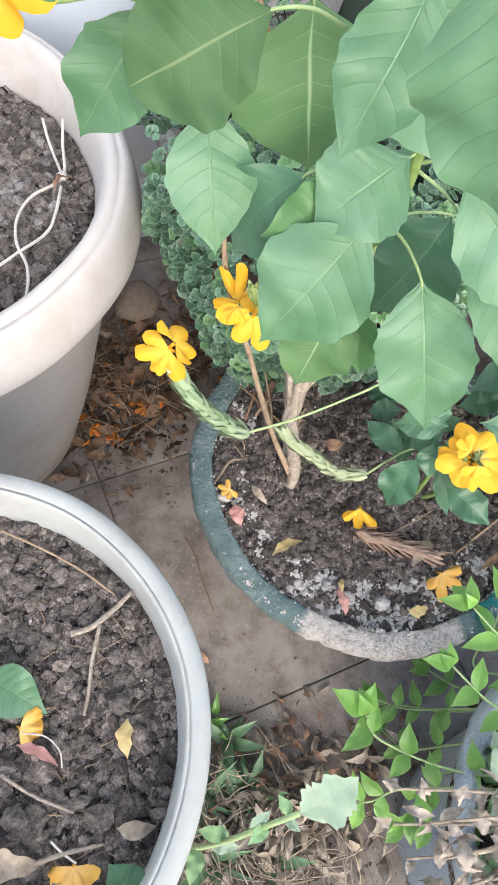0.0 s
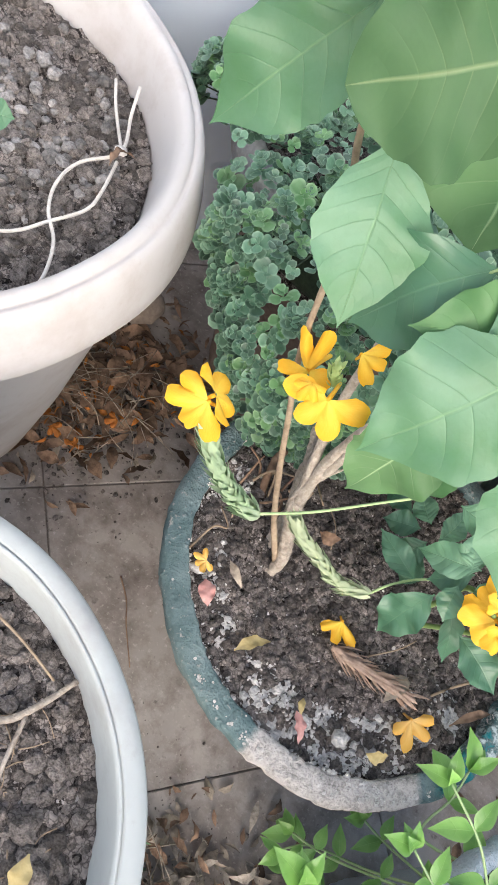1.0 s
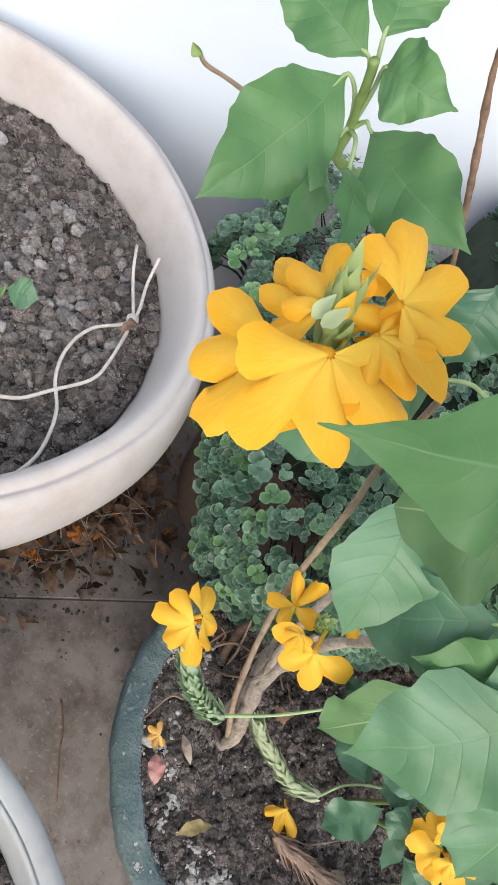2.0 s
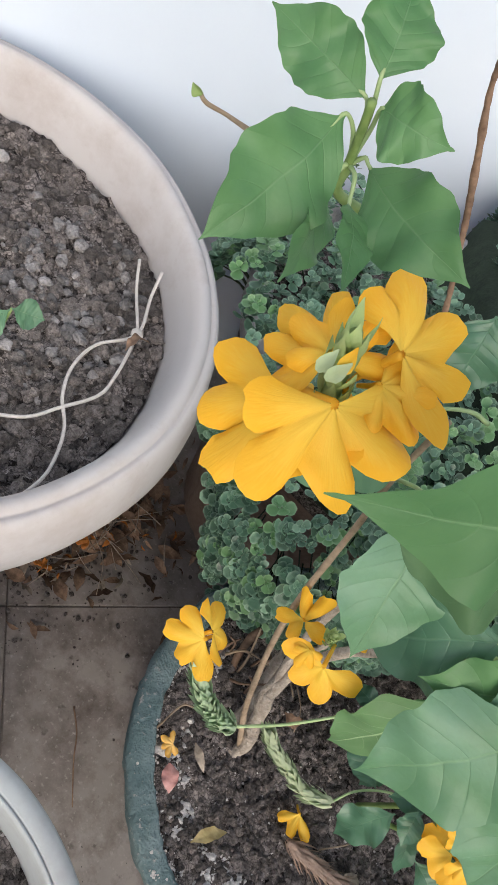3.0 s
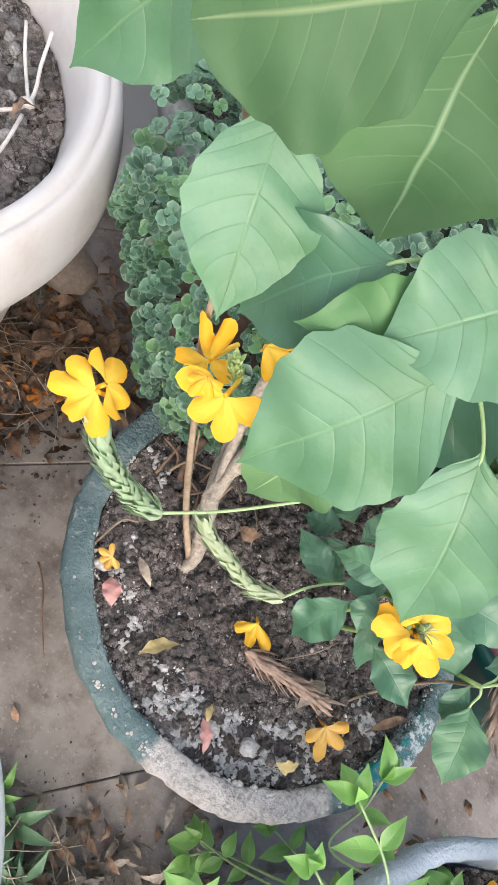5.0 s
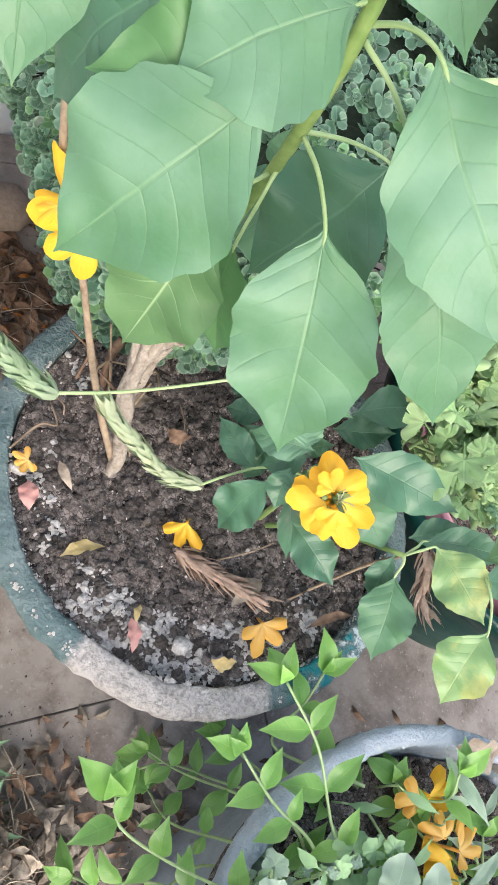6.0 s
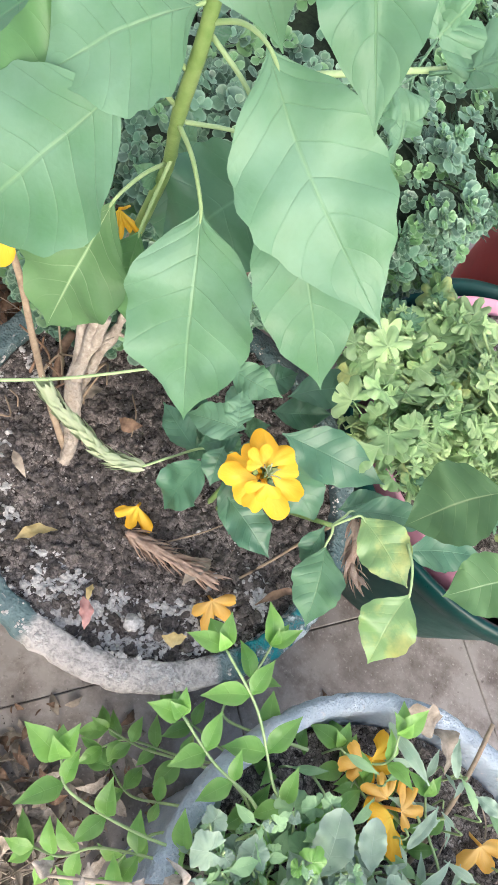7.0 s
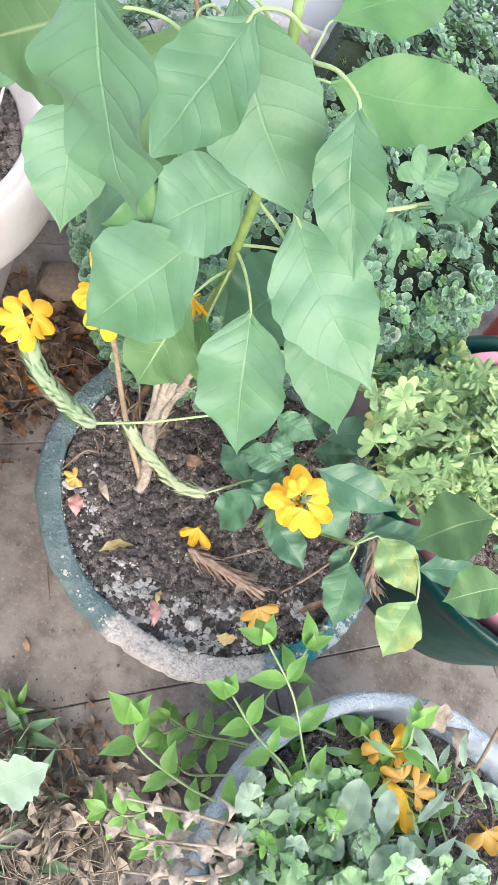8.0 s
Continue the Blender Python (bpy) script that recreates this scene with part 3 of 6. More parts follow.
def spike(points, radius, rows=12, around=5, tipness=0.35, loose=0.0):
    """A flower spike of overlapping pointed bracts along a curve. loose: how far dry bracts stand off."""
    path = smooth_path(points, 8)
    geos = [tube(points, radius * 0.72, radius * 0.45, 8, 6)]
    n = len(path)
    for i in range(rows):
        f = i / rows
        p = path[int(f * (n - 1))]
        d = (path[min(int(f * (n - 1)) + 2, n - 1)] - path[max(int(f * (n - 1)) - 2, 0)]).normalized()
        x = d.cross(Vector((0.2, 0.4, 0.8))).normalized()
        for k in range(around):
            a = 2 * math.pi * (k + 0.5 * (i % 2)) / around + 0.55 * math.sin(i * 12.9 + k * 7.7)
            o = x * math.cos(a) + d.cross(x) * math.sin(a)
            r = radius * (1 - tipness * f)
            splay = 1.15 + (0.95 + loose) * ((i * 7 + k * 3) % 5) / 4
            tip = p + o * r * splay + d * radius * (2.3 + 0.35 * ((i * 3 + k) % 4))
            geos.append(blade(p + o * r * 0.72 - d * radius * 0.5, tip, radius * (1.15 - 0.45 * min(1.0, loose)), o - d * 0.1, arch=0.07, fold=-0.12, rows=7, cols=4, wave=0.0, widest=0.34, seed=i + k, power=0.9))
    return joined(*geos)


def clod(place, size, seed, squash=0.75, lump=1.0):
    """A rough crumb; large ones are rounder and lumpier."""
    rng = random.Random(seed)
    fine = size > 0.0024
    rings, segs = (6, 9) if fine else (4, 6)
    verts, faces = [], []
    turn = rng.random() * 6
    sx, sy = rng.uniform(0.75, 1.3), rng.uniform(0.75, 1.3)
    off = Vector((rng.random() * 50, rng.random() * 50, rng.random() * 50))
    for i in range(rings + 1):
        th = math.pi * i / rings
        for k in range(1 if i in (0, rings) else segs):
            a = 2 * math.pi * k / segs
            u = Vector((math.sin(th) * math.cos(a), math.sin(th) * math.sin(a), math.cos(th)))
            r = size * ((1 + lump * (0.50 * noise.noise(u * 1.4 + off) + 0.42 * abs(noise.noise(u * 2.9 + off)) + 0.34 * noise.noise(u * 6.0 + off))) if fine else rng.uniform(0.72, 1.12))
            x, y = u.x * sx, u.y * sy
            verts.append((place[0] + r * (x * math.cos(turn) - y * math.sin(turn)), place[1] + r * (x * math.sin(turn) + y * math.cos(turn)), place[2] + r * squash * u.z))
    for k in range(segs):
        faces.append((0, 1 + k, 1 + (k + 1) % segs))
        for i in range(rings - 2):
            p, q = 1 + i * segs + k, 1 + i * segs + (k + 1) % segs
            faces.append((p, p + segs, q + segs, q))
        last = 1 + (rings - 2) * segs
        faces.append((last + k, len(verts) - 1, last + (k + 1) % segs))
    return verts, faces


def soil_height(x, y, rough, seed):
    q = Vector((x + seed, y, seed))
    return rough * (noise.noise(q * 9) * 1.2 + noise.noise(q * 34) * 0.8 + abs(noise.noise(q * 75)) * 1.0 - 0.25 + noise.noise(q * 210) * 0.45)


def soil_bed(centre, radius, z, rough, seed, rings=100, segs=260, edge=0.0):
    """The uneven surface of the earth in a pot, as a disc that sinks into the pot at its edge."""
    cx, cy = centre
    verts, faces = [(cx, cy, z)], []
    for i in range(1, rings + 1):
        r = radius * (i / rings) ** 0.8
        for k in range(segs):
            a = 2 * math.pi * k / segs
            x, y = cx + r * math.cos(a), cy + r * math.sin(a)
            verts.append((x, y, z + soil_height(x, y, rough, seed) - edge * (r / radius) ** 6))
    faces += [(0, 1 + k, 1 + (k + 1) % segs) for k in range(segs)]
    for i in range(rings - 1):
        for k in range(segs):
            a, b = 1 + i * segs + k, 1 + i * segs + (k + 1) % segs
            faces.append((a, a + segs, b + segs, b))
    n = len(verts)
    verts += [(cx + radius * math.cos(2 * math.pi * k / segs), cy + radius * math.sin(2 * math.pi * k / segs), z - 0.06) for k in range(segs)]
    faces += [(n - segs + k, n + k, n + (k + 1) % segs, n - segs + (k + 1) % segs) for k in range(segs)]
    return verts, faces


def crumbs(centre, radius, z, rough, seed, count, small, large, power=2.2, keep=None):
    rng = random.Random(seed * 13 + 7)
    geos = []
    while len(geos) < count:
        a, r = rng.uniform(0, 2 * math.pi), radius * math.sqrt(rng.random())
        x, y = centre[0] + r * math.cos(a), centre[1] + r * math.sin(a)
        if keep and not keep(x, y, rng):
            continue
        s = small + (large - small) * rng.random() ** power
        geos.append(clod((x, y, z + soil_height(x, y, rough, seed) + s * 0.2), s, len(geos) + seed, rng.uniform(0.5, 0.95)))
    return joined(*geos)[:2]


def curled(place, length, width, yaw, tilt, curl, seed, lobes=0.0, rows=16, cols=6):
    """A dry leaf lying where it fell: cupped, twisted and curled."""
    d = Vector((math.cos(yaw) * math.cos(tilt), math.sin(yaw) * math.cos(tilt), math.sin(tilt)))
    p = Vector(place)
    return blade(p - d * length / 2, p + d * length / 2, width, (0.2 * math.sin(seed), 0.2 * math.cos(seed * 1.7), 1), arch=curl * 0.4, fold=0.28 * curl, wave=0.12, twist=40 * math.sin(seed * 2.3), rows=rows, cols=cols, seed=seed, lobes=lobes, power=0.75, ragged=0.12)


# ---- ground, floor and wall ----
S2 = math.sqrt(0.5)
ALONG, TOWARD = Vector((S2, S2, 0)), Vector((-S2, S2, 0))
# earth that reaches the horizon, a little under the tiles
g = 400.0
tagged(solo("ground", ([(-g, -g, -0.05), (g, -g, -0.05), (g, g, -0.05), (-g, g, -0.05)], [(0, 1, 2, 3)]), GROUND, "bare earth round the paved yard", "ground", kind="structure"))


def box(lo, hi, frame_x=Vector((1, 0, 0)), frame_y=Vector((0, 1, 0)), origin=Vector((0, 0, 0)), chamfer=0.0):
    """A block in a turned frame, with a narrow bevel round its top."""
    verts = []
    for z, c in ((lo[2], 0.0), (hi[2] - chamfer, 0.0), (hi[2], chamfer)):
        for x, y in ((lo[0] + c, lo[1] + c), (hi[0] - c, lo[1] + c), (hi[0] - c, hi[1] - c), (lo[0] + c, hi[1] - c)):
            verts.append(origin + frame_x * x + frame_y * y + Vector((0, 0, z)))
    faces = [(3, 2, 1, 0), (8, 9, 10, 11)]
    for i in (0, 4):
        faces += [(i + k, i + (k + 1) % 4, i + 4 + (k + 1) % 4, i + 4 + k) for k in range(4)]
    return verts, faces


WALL_AT = 0.70
solo("wall_north", box((-6, WALL_AT, -0.05), (6, WALL_AT + 0.2, 3.2), ALONG, TOWARD), WALL, "plain white painted house wall behind the pots", "wall", kind="structure", smooth=False)
floor = thing("floor", (0, 0, 0), "worn grey cement tiles with dark dirty joints", "floor", kind="structure")
part("mortar_bed", box((-2.2, -2.1, -0.049), (2.0, WALL_AT - 0.002, -0.005), ALONG, TOWARD), JOINT, floor, smooth=False)
TILE_SIZE, JOINT_AT = 0.383, 0.259
tile_mesh = None
for i in range(-5, 6):
    for j in range(-6, 2):
        x0, y0 = -0.217 + i * TILE_SIZE, JOINT_AT + j * TILE_SIZE
        y1 = min(y0 + TILE_SIZE, WALL_AT - 0.004)
        if y1 - y0 < 0.02:
            continue
        geo = box((0.0006, 0.0006, -0.03), (TILE_SIZE - 0.0006, y1 - y0 - 0.0006, 0.0), ALONG, TOWARD, chamfer=0.0014)
        full = abs(y1 - y0 - TILE_SIZE) < 1e-6
        me = tile_mesh if full and tile_mesh else mesh_from("tile", geo[0], geo[1], TILE, smooth=False)
        if full:
            tile_mesh = me
        ob = new("tile", me)
        ob.parent = floor
        ob.location = ALONG * x0 + TOWARD * y0 + Vector((0, 0, 0.0006 * math.sin(i * 3.1 + j * 1.7)))


# ---- pots ----
def pot(name, centre, profile, material, label, wobble=0.0, seed=0.0, rim_from=None, rim_label="", chips=0.0, rim_material=None, wide=1.0, high=1.0):
    """A round pot: its body, and the rim from the given step of the profile on."""
    profile = [(r * wide, z * high) for r, z in profile]
    ob = thing(name, (*centre, 0.0), label, "plant pot", "pots in the yard")
    k = rim_from or len(profile)
    part("body", lathe(profile[:k + 1], (*centre, 0.0), 200, wobble, seed, chips), material, ob)
    if rim_from:
        part("rim", lathe(profile[k:], (*centre, 0.0), 200, wobble, seed, chips), rim_material or material, ob, rim_label)
    return ob


WHITE_AT, GREY_AT, GREEN_AT, BLUE_AT = (-0.5685, 0.0455), (-0.241, -0.358), (-0.002, 0.0420), (0.341, -0.2135)
SEDUM_AT, TUB_AT, RED_AT = (-0.185, 0.412), (0.362, 0.388), (0.345, 0.807)
pot("white_plastic_pot", WHITE_AT, [(0.0, 0.004), (0.158, 0.002), (0.165, 0.010), (0.190, 0.130), (0.214, 0.280), (0.2325, 0.396), (0.2430, 0.4070), (0.2545, 0.4120), (0.2585, 0.4140), (0.2600, 0.4180), (0.2580, 0.4300), (0.2500, 0.4590), (0.2455, 0.4700), (0.2420, 0.4735), (0.2385, 0.4742), (0.2372, 0.4728), (0.2358, 0.4750), (0.2325, 0.4778), (0.2280, 0.4780), (0.2240, 0.4745), (0.220, 0.466), (0.216, 0.440), (0.208, 0.395), (0.198, 0.340)],
    WHITE_PLASTIC, "tall white plastic plant pot with a deep rolled lip", 0.0025, 1.0, 6, "deep overhanging lip", wide=1.02, high=1.016)
pot("grey_plastic_pot", GREY_AT, [(0.0, 0.004), (0.118, 0.002), (0.123, 0.010), (0.140, 0.190), (0.155, 0.380), (0.164, 0.415), (0.171, 0.418), (0.1745, 0.424), (0.1757, 0.448), (0.1752, 0.4555), (0.1735, 0.4592), (0.1690, 0.4608), (0.1640, 0.4606), (0.1629, 0.4600), (0.1623, 0.4576), (0.1617, 0.4600), (0.1602, 0.4597), (0.1592, 0.456), (0.1585, 0.440), (0.156, 0.400), (0.150, 0.350)],
    GREY_PLASTIC, "pale grey plastic pot with a cracked double rim", 0.002, 3.0, 5, "rolled rim with a dark hairline seam", wide=1.073, high=1.045)
pot("green_cement_pot", GREEN_AT, [(0.0, 0.004), (0.086, 0.002), (0.092, 0.008), (0.106, 0.090), (0.130, 0.190), (0.160, 0.268), (0.178, 0.286), (0.190, 0.291), (0.1945, 0.297), (0.1955, 0.303), (0.1945, 0.308), (0.191, 0.3105), (0.182, 0.3120), (0.1745, 0.3128), (0.1725, 0.3115), (0.1715, 0.304), (0.168, 0.280)],
    GREEN_PAINT, "squat cement pot with worn dark green paint", 0.004, 7.0, 6, "flat rim, bare and chalky on one side", 0.0024, high=1.031)
pot("blue_cement_pot", BLUE_AT, [(0.0, 0.004), (0.112, 0.002), (0.118, 0.010), (0.135, 0.150), (0.152, 0.290), (0.160, 0.338), (0.172, 0.344), (0.1775, 0.350), (0.1785, 0.362), (0.1765, 0.3685), (0.1730, 0.3705), (0.1660, 0.3700), (0.1635, 0.3670), (0.1620, 0.355), (0.155, 0.300)],
    BLUE_PAINT, "pale blue painted cement pot full of trailing plants", 0.0045, 11.0, 6, "chalky pale blue rim", 0.0024, wide=1.104, high=0.972)
pot("clay_pot", SEDUM_AT, [(0.0, 0.004), (0.118, 0.002), (0.124, 0.010), (0.146, 0.140), (0.172, 0.290), (0.196, 0.395), (0.222, 0.405), (0.232, 0.415), (0.235, 0.448), (0.231, 0.457), (0.219, 0.459), (0.213, 0.452), (0.208, 0.420), (0.195, 0.380)],
    BROWN_CLAY, "weathered clay pot overgrown with trailing sedum", 0.003, 15.0, 6, "limed pale rim", 0.0015, PALE_CRUST, high=1.02)
pot("teal_plastic_tub", TUB_AT, [(0.0, 0.004), (0.172, 0.002), (0.180, 0.010), (0.190, 0.080), (0.204, 0.180), (0.214, 0.240), (0.222, 0.246), (0.228, 0.254), (0.232, 0.280), (0.231, 0.290), (0.226, 0.294), (0.221, 0.290), (0.214, 0.260), (0.204, 0.200)],
    TEAL_PLASTIC, "glossy dark teal plastic tub", 0.001, 19.0, 6, wide=1.12, high=0.90)
pot("pink_plastic_pot", TUB_AT, [(0.0, 0.022), (0.130, 0.020), (0.150, 0.080), (0.182, 0.200), (0.196, 0.292), (0.1985, 0.296), (0.2005, 0.303), (0.2000, 0.309), (0.1985, 0.3105), (0.1965, 0.308), (0.193, 0.295), (0.184, 0.250)],
    PINK_PLASTIC, "pink plastic pot set inside the teal tub", 0.002, 23.0, 4, wide=1.12, high=0.87)
pot("red_plastic_pot", RED_AT, [(0.0, 0.005), (0.095, 0.002), (0.102, 0.012), (0.112, 0.146), (0.124, 0.305), (0.127, 0.311), (0.131, 0.378), (0.127, 0.386), (0.134, 0.451), (0.130, 0.459), (0.138, 0.525), (0.146, 0.529), (0.148, 0.586), (0.142, 0.593), (0.136, 0.583), (0.132, 0.525), (0.124, 0.464)],
    RED_PLASTIC, "ribbed red plastic flowerpot by the wall", 0.001, 27.0, 10, wide=1.1, high=0.864)

# earth in the pots
SOIL_GREEN, SOIL_WHITE, SOIL_GREYPOT, SOIL_BLUE = 0.310, 0.427, 0.434, 0.333


def earth(name, at, radius, z, rough, seed, bed, crumb, label, count, small, large, power=3.2):
    ob = thing(name, (*at, z), label, "soil", kind="stuff")
    part("soil_surface", soil_bed(at, radius, z, rough, seed, *((100, 260) if count > 500 else (40, 100))), bed, ob)
    part("soil_crumbs", crumbs(at, radius * 0.98, z, rough, seed, count, small, large, power), crumb, ob, smooth=False)
    return ob


def crust_here(x, y, rng):
    """White salts gather along the bare side of the rim, thinning towards the middle."""
    ring = (Vector((x, y)) - Vector(GREEN_AT)).length
    side = (Vector((x, y)) - Vector((0.035, -0.100))).length
    patch = noise.noise(Vector((x * 45, y * 45, 3.0)))
    if side < 0.080 and ring > 0.122:
        return patch > -0.12 or rng.random() < 0.12
    return (ring > 0.135 and x < 0.05 and y < 0.06 and patch > 0.1 and rng.random() < 0.4) or ((Vector((x, y)) - Vector((0.115, -0.02))).length < 0.03 and patch > 0.0)


green_earth = earth("soil", GREEN_AT, 0.1708, SOIL_GREEN, 0.0065, 2, SOIL, CRUMB, "dark crumbly potting soil in the green pot", 6000, 0.0006, 0.0046, 3.2)
part("mineral_crust", crumbs(GREEN_AT, 0.168, SOIL_GREEN, 0.0065, 2, 5200, 0.0004, 0.0027, 2.8, crust_here), CRUST, green_earth, "white mineral crust near the rim", smooth=False)
part("white_grains", crumbs(GREEN_AT, 0.168, SOIL_GREEN + 0.0014, 0.0065, 2, 420, 0.0005, 0.0026, 3.0), CRUST, green_earth, "scattered white mineral grains", smooth=False)
rng = random.Random(91)
chalk = []
for k in range(900):
    a, r = rng.uniform(0, 6.28), 0.1722 + rng.gauss(0, 0.0012)
    if noise.noise(Vector((math.cos(a) * 5, math.sin(a) * 5, 2.0))) > -0.12:
        chalk.append(clod((GREEN_AT[0] + r * math.cos(a), GREEN_AT[1] + r * math.sin(a), 0.3185 + rng.gauss(0, 0.0022)), 0.0004 + 0.0012 * rng.random() ** 2, k + 7000))
part("mineral_crust", joined(*chalk)[:2], CRUST, green_earth, "chalky line along the rim", smooth=False)
flakes = []
for k in range(1500):
    a, r = radians(rng.gauss(-72, 19)), rng.uniform(0.171, 0.190)
    p = Vector((GREEN_AT[0] + r * math.cos(a), GREEN_AT[1] + r * math.sin(a), 0.3205 + rng.uniform(-0.0008, 0.0006)))
    if noise.noise(p * 110) > 0.08:
        flakes.append(clod(p, 0.0006 + 0.0018 * rng.random() ** 2, k + 9000, 0.5))
part("mineral_crust", joined(*flakes)[:2], CRUST, green_earth, "flaking crust on the bare rim", smooth=False)
white_earth = earth("soil", WHITE_AT, 0.2150, SOIL_WHITE, 0.0085, 5, SOIL_GREY, CRUMB_GREY, "dry grey lumpy soil in the white pot", 5000, 0.0007, 0.0070, 3.4)
grey_earth = earth("soil", GREY_AT, 0.1690, SOIL_GREYPOT, 0.0060, 8, SOIL_GREY, CRUMB_GREY, "cloddy brown soil in the pale grey pot", 5600, 0.0006, 0.0060, 3.6)
rng = random.Random(29)
stones = []
for k in range(320):
    x, y = WHITE_AT[0] + rng.gauss(0.085, 0.055), WHITE_AT[1] + rng.gauss(0.085, 0.06)
    if k % 4 == 0:
        x, y = WHITE_AT[0] + rng.uniform(-0.14, 0.16), WHITE_AT[1] + rng.uniform(-0.16, 0.16)
    if (Vector((x, y)) - Vector(WHITE_AT)).length < 0.196:
        s = 0.0022 + 0.0048 * rng.random() ** 2.2
        stones.append(clod((x, y, SOIL_WHITE + soil_height(x, y, 0.0085, 5) + s * 0.45), s, 500 + k, 0.7, 0.75))
part("gravel", joined(*stones)[:2], GRAVEL, white_earth, "grey pebbles on the soil", smooth=False)
rng = random.Random(61)
clods, roots = [], []
for k in range(260):
    x, y = GREY_AT[0] + rng.gauss(0.065, 0.05), GREY_AT[1] + rng.gauss(-0.045, 0.06)
    if (Vector((x, y)) - Vector(GREY_AT)).length < 0.148:
        s = 0.0022 + 0.0075 * rng.random() ** 2.4
        clods.append(clod((x, y, SOIL_GREYPOT + soil_height(x, y, 0.0060, 8) + s * 0.45), s, 900 + k, 0.85))
for k in range(240):
    a, r = rng.uniform(0, 6.28), 0.145 * math.sqrt(rng.random())
    p = Vector((GREY_AT[0] + r * math.cos(a), GREY_AT[1] + r * math.sin(a), 0))
    w = Vector((rng.uniform(-1, 1), rng.uniform(-1, 1), 0)) * rng.uniform(0.004, 0.014)
    q = [p - w, p + Vector((rng.uniform(-0.003, 0.003), rng.uniform(-0.003, 0.003), 0)), p + w]
    roots.append(tube([Vector((v.x, v.y, SOIL_GREYPOT + 0.003 + soil_height(v.x, v.y, 0.0060, 8))) for v in q], 0.00045, 0.0003, 4, 3))
part("soil_clods", joined(*clods)[:2], CRUMB_GREY, grey_earth, "lumpy clods of earth", smooth=False)
part("root_fibres", joined(*roots)[:2], STEM_TAN, grey_earth, "fine dry root fibres")
earth("soil", BLUE_AT, 0.1735, SOIL_BLUE, 0.0060, 11, SOIL, CRUMB, "dark soil in the blue pot", 900, 0.0008, 0.0050)
earth("soil", SEDUM_AT, 0.2090, 0.430, 0.0060, 14, SOIL, CRUMB, "soil under the trailing sedum", 200, 0.001, 0.005)
earth("soil", TUB_AT, 0.2070, 0.256, 0.0060, 17, SOIL, CRUMB, "soil under the pale lobed plant", 300, 0.001, 0.005)
earth("soil", RED_AT, 0.1440, 0.450, 0.0060, 20, SOIL, CRUMB, "soil in the red pot", 200, 0.001, 0.005)


# ---- the crossandra bush in the green pot ----
bush = thing("crossandra_bush", (-0.08, 0.0, SOIL_GREEN), "crossandra bush with broad green leaves and orange blooms", "plant")
FOOT = (-0.079, -0.008, SOIL_GREEN - 0.02)
part("trunk", tube([FOOT, (-0.079, -0.002, 0.326), (-0.089, 0.011, 0.345), (-0.104, 0.027, 0.377)], 0.0066, 0.0056, 12, 12, 0.4), STEM_WOOD, bush, "pale grey woody stem")
part("stem", tube([(-0.103, 0.026, 0.375), (-0.109, 0.042, 0.421), (-0.108, 0.044, 0.484), (-0.102, 0.031, 0.558)], 0.0050, 0.0044, 10, 7, 0.2), STEM_WOOD, bush)
part("stem", tube([(-0.102, 0.032, 0.555), (-0.098, 0.026, 0.600), (-0.094, 0.016, 0.636), (-0.089, -0.012, 0.686), (-0.088, -0.021, 0.734), (-0.094, -0.022, 0.784), (-0.105, -0.024, 0.836)], 0.0036, 0.0026, 10, 7, 0.15), STEM_GREEN, bush, "angled green stem")
part("branch", tube([(-0.102, 0.025, 0.371), (-0.121, 0.048, 0.426), (-0.135, 0.058, 0.485), (-0.145, 0.066, 0.559)], 0.0046, 0.0034, 10, 7, 0.2), STEM_WOOD, bush)
part("branch", tube([(-0.093, 0.015, 0.353), (-0.108, 0.028, 0.378), (-0.104, 0.040, 0.410), (-0.103, 0.043, 0.452)], 0.0050, 0.0036, 10, 11, 0.45), STEM_WOOD, bush, "stub of a broken branch")
part("branch", tube([(-0.104, 0.040, 0.410), (-0.099, 0.044, 0.419), (-0.094, 0.049, 0.427)], 0.0020, 0.0010, 7, 5, 0.2), STEM_WOOD, bush)
part("branch", tube([(-0.082, -0.004, 0.321), (-0.111, 0.002, 0.370), (-0.137, 0.006, 0.429), (-0.159, 0.009, 0.486), (-0.183, -0.000, 0.565), (-0.202, 0.008, 0.643), (-0.220, -0.012, 0.710), (-0.230, -0.018, 0.764)], 0.0030, 0.0016, 8, 8, 0.12), STEM_TAN, bush, "thin tan flower stem")
part("branch", tube([(-0.091, 0.010, 0.337), (-0.097, 0.028, 0.332), (-0.112, 0.048, 0.366), (-0.122, 0.056, 0.399), (-0.133, 0.063, 0.427)], 0.0046, 0.0038, 10, 11, 0.45), STEM_WOOD, bush, "pale peeling branch")
part("branch", tube([(-0.091, 0.011, 0.299), (-0.099, 0.032, 0.329), (-0.103, 0.057, 0.370), (-0.101, 0.072, 0.401), (-0.101, 0.078, 0.419)], 0.0052, 0.0040, 10, 11, 0.5), STEM_WOOD, bush, "forked pale branch")
part("branch", tube([(-0.101, 0.072, 0.401), (-0.093, 0.072, 0.403), (-0.090, 0.075, 0.408)], 0.0022, 0.0010, 7, 5, 0.2), STEM_WOOD, bush)
part("branch", tube([(-0.101, 0.032, 0.295), (-0.127, 0.050, 0.309), (-0.137, 0.068, 0.335), (-0.137, 0.079, 0.349)], 0.0044, 0.0036, 8, 7, 0.3), DEAD_LEAF, bush, "dark dead branch")
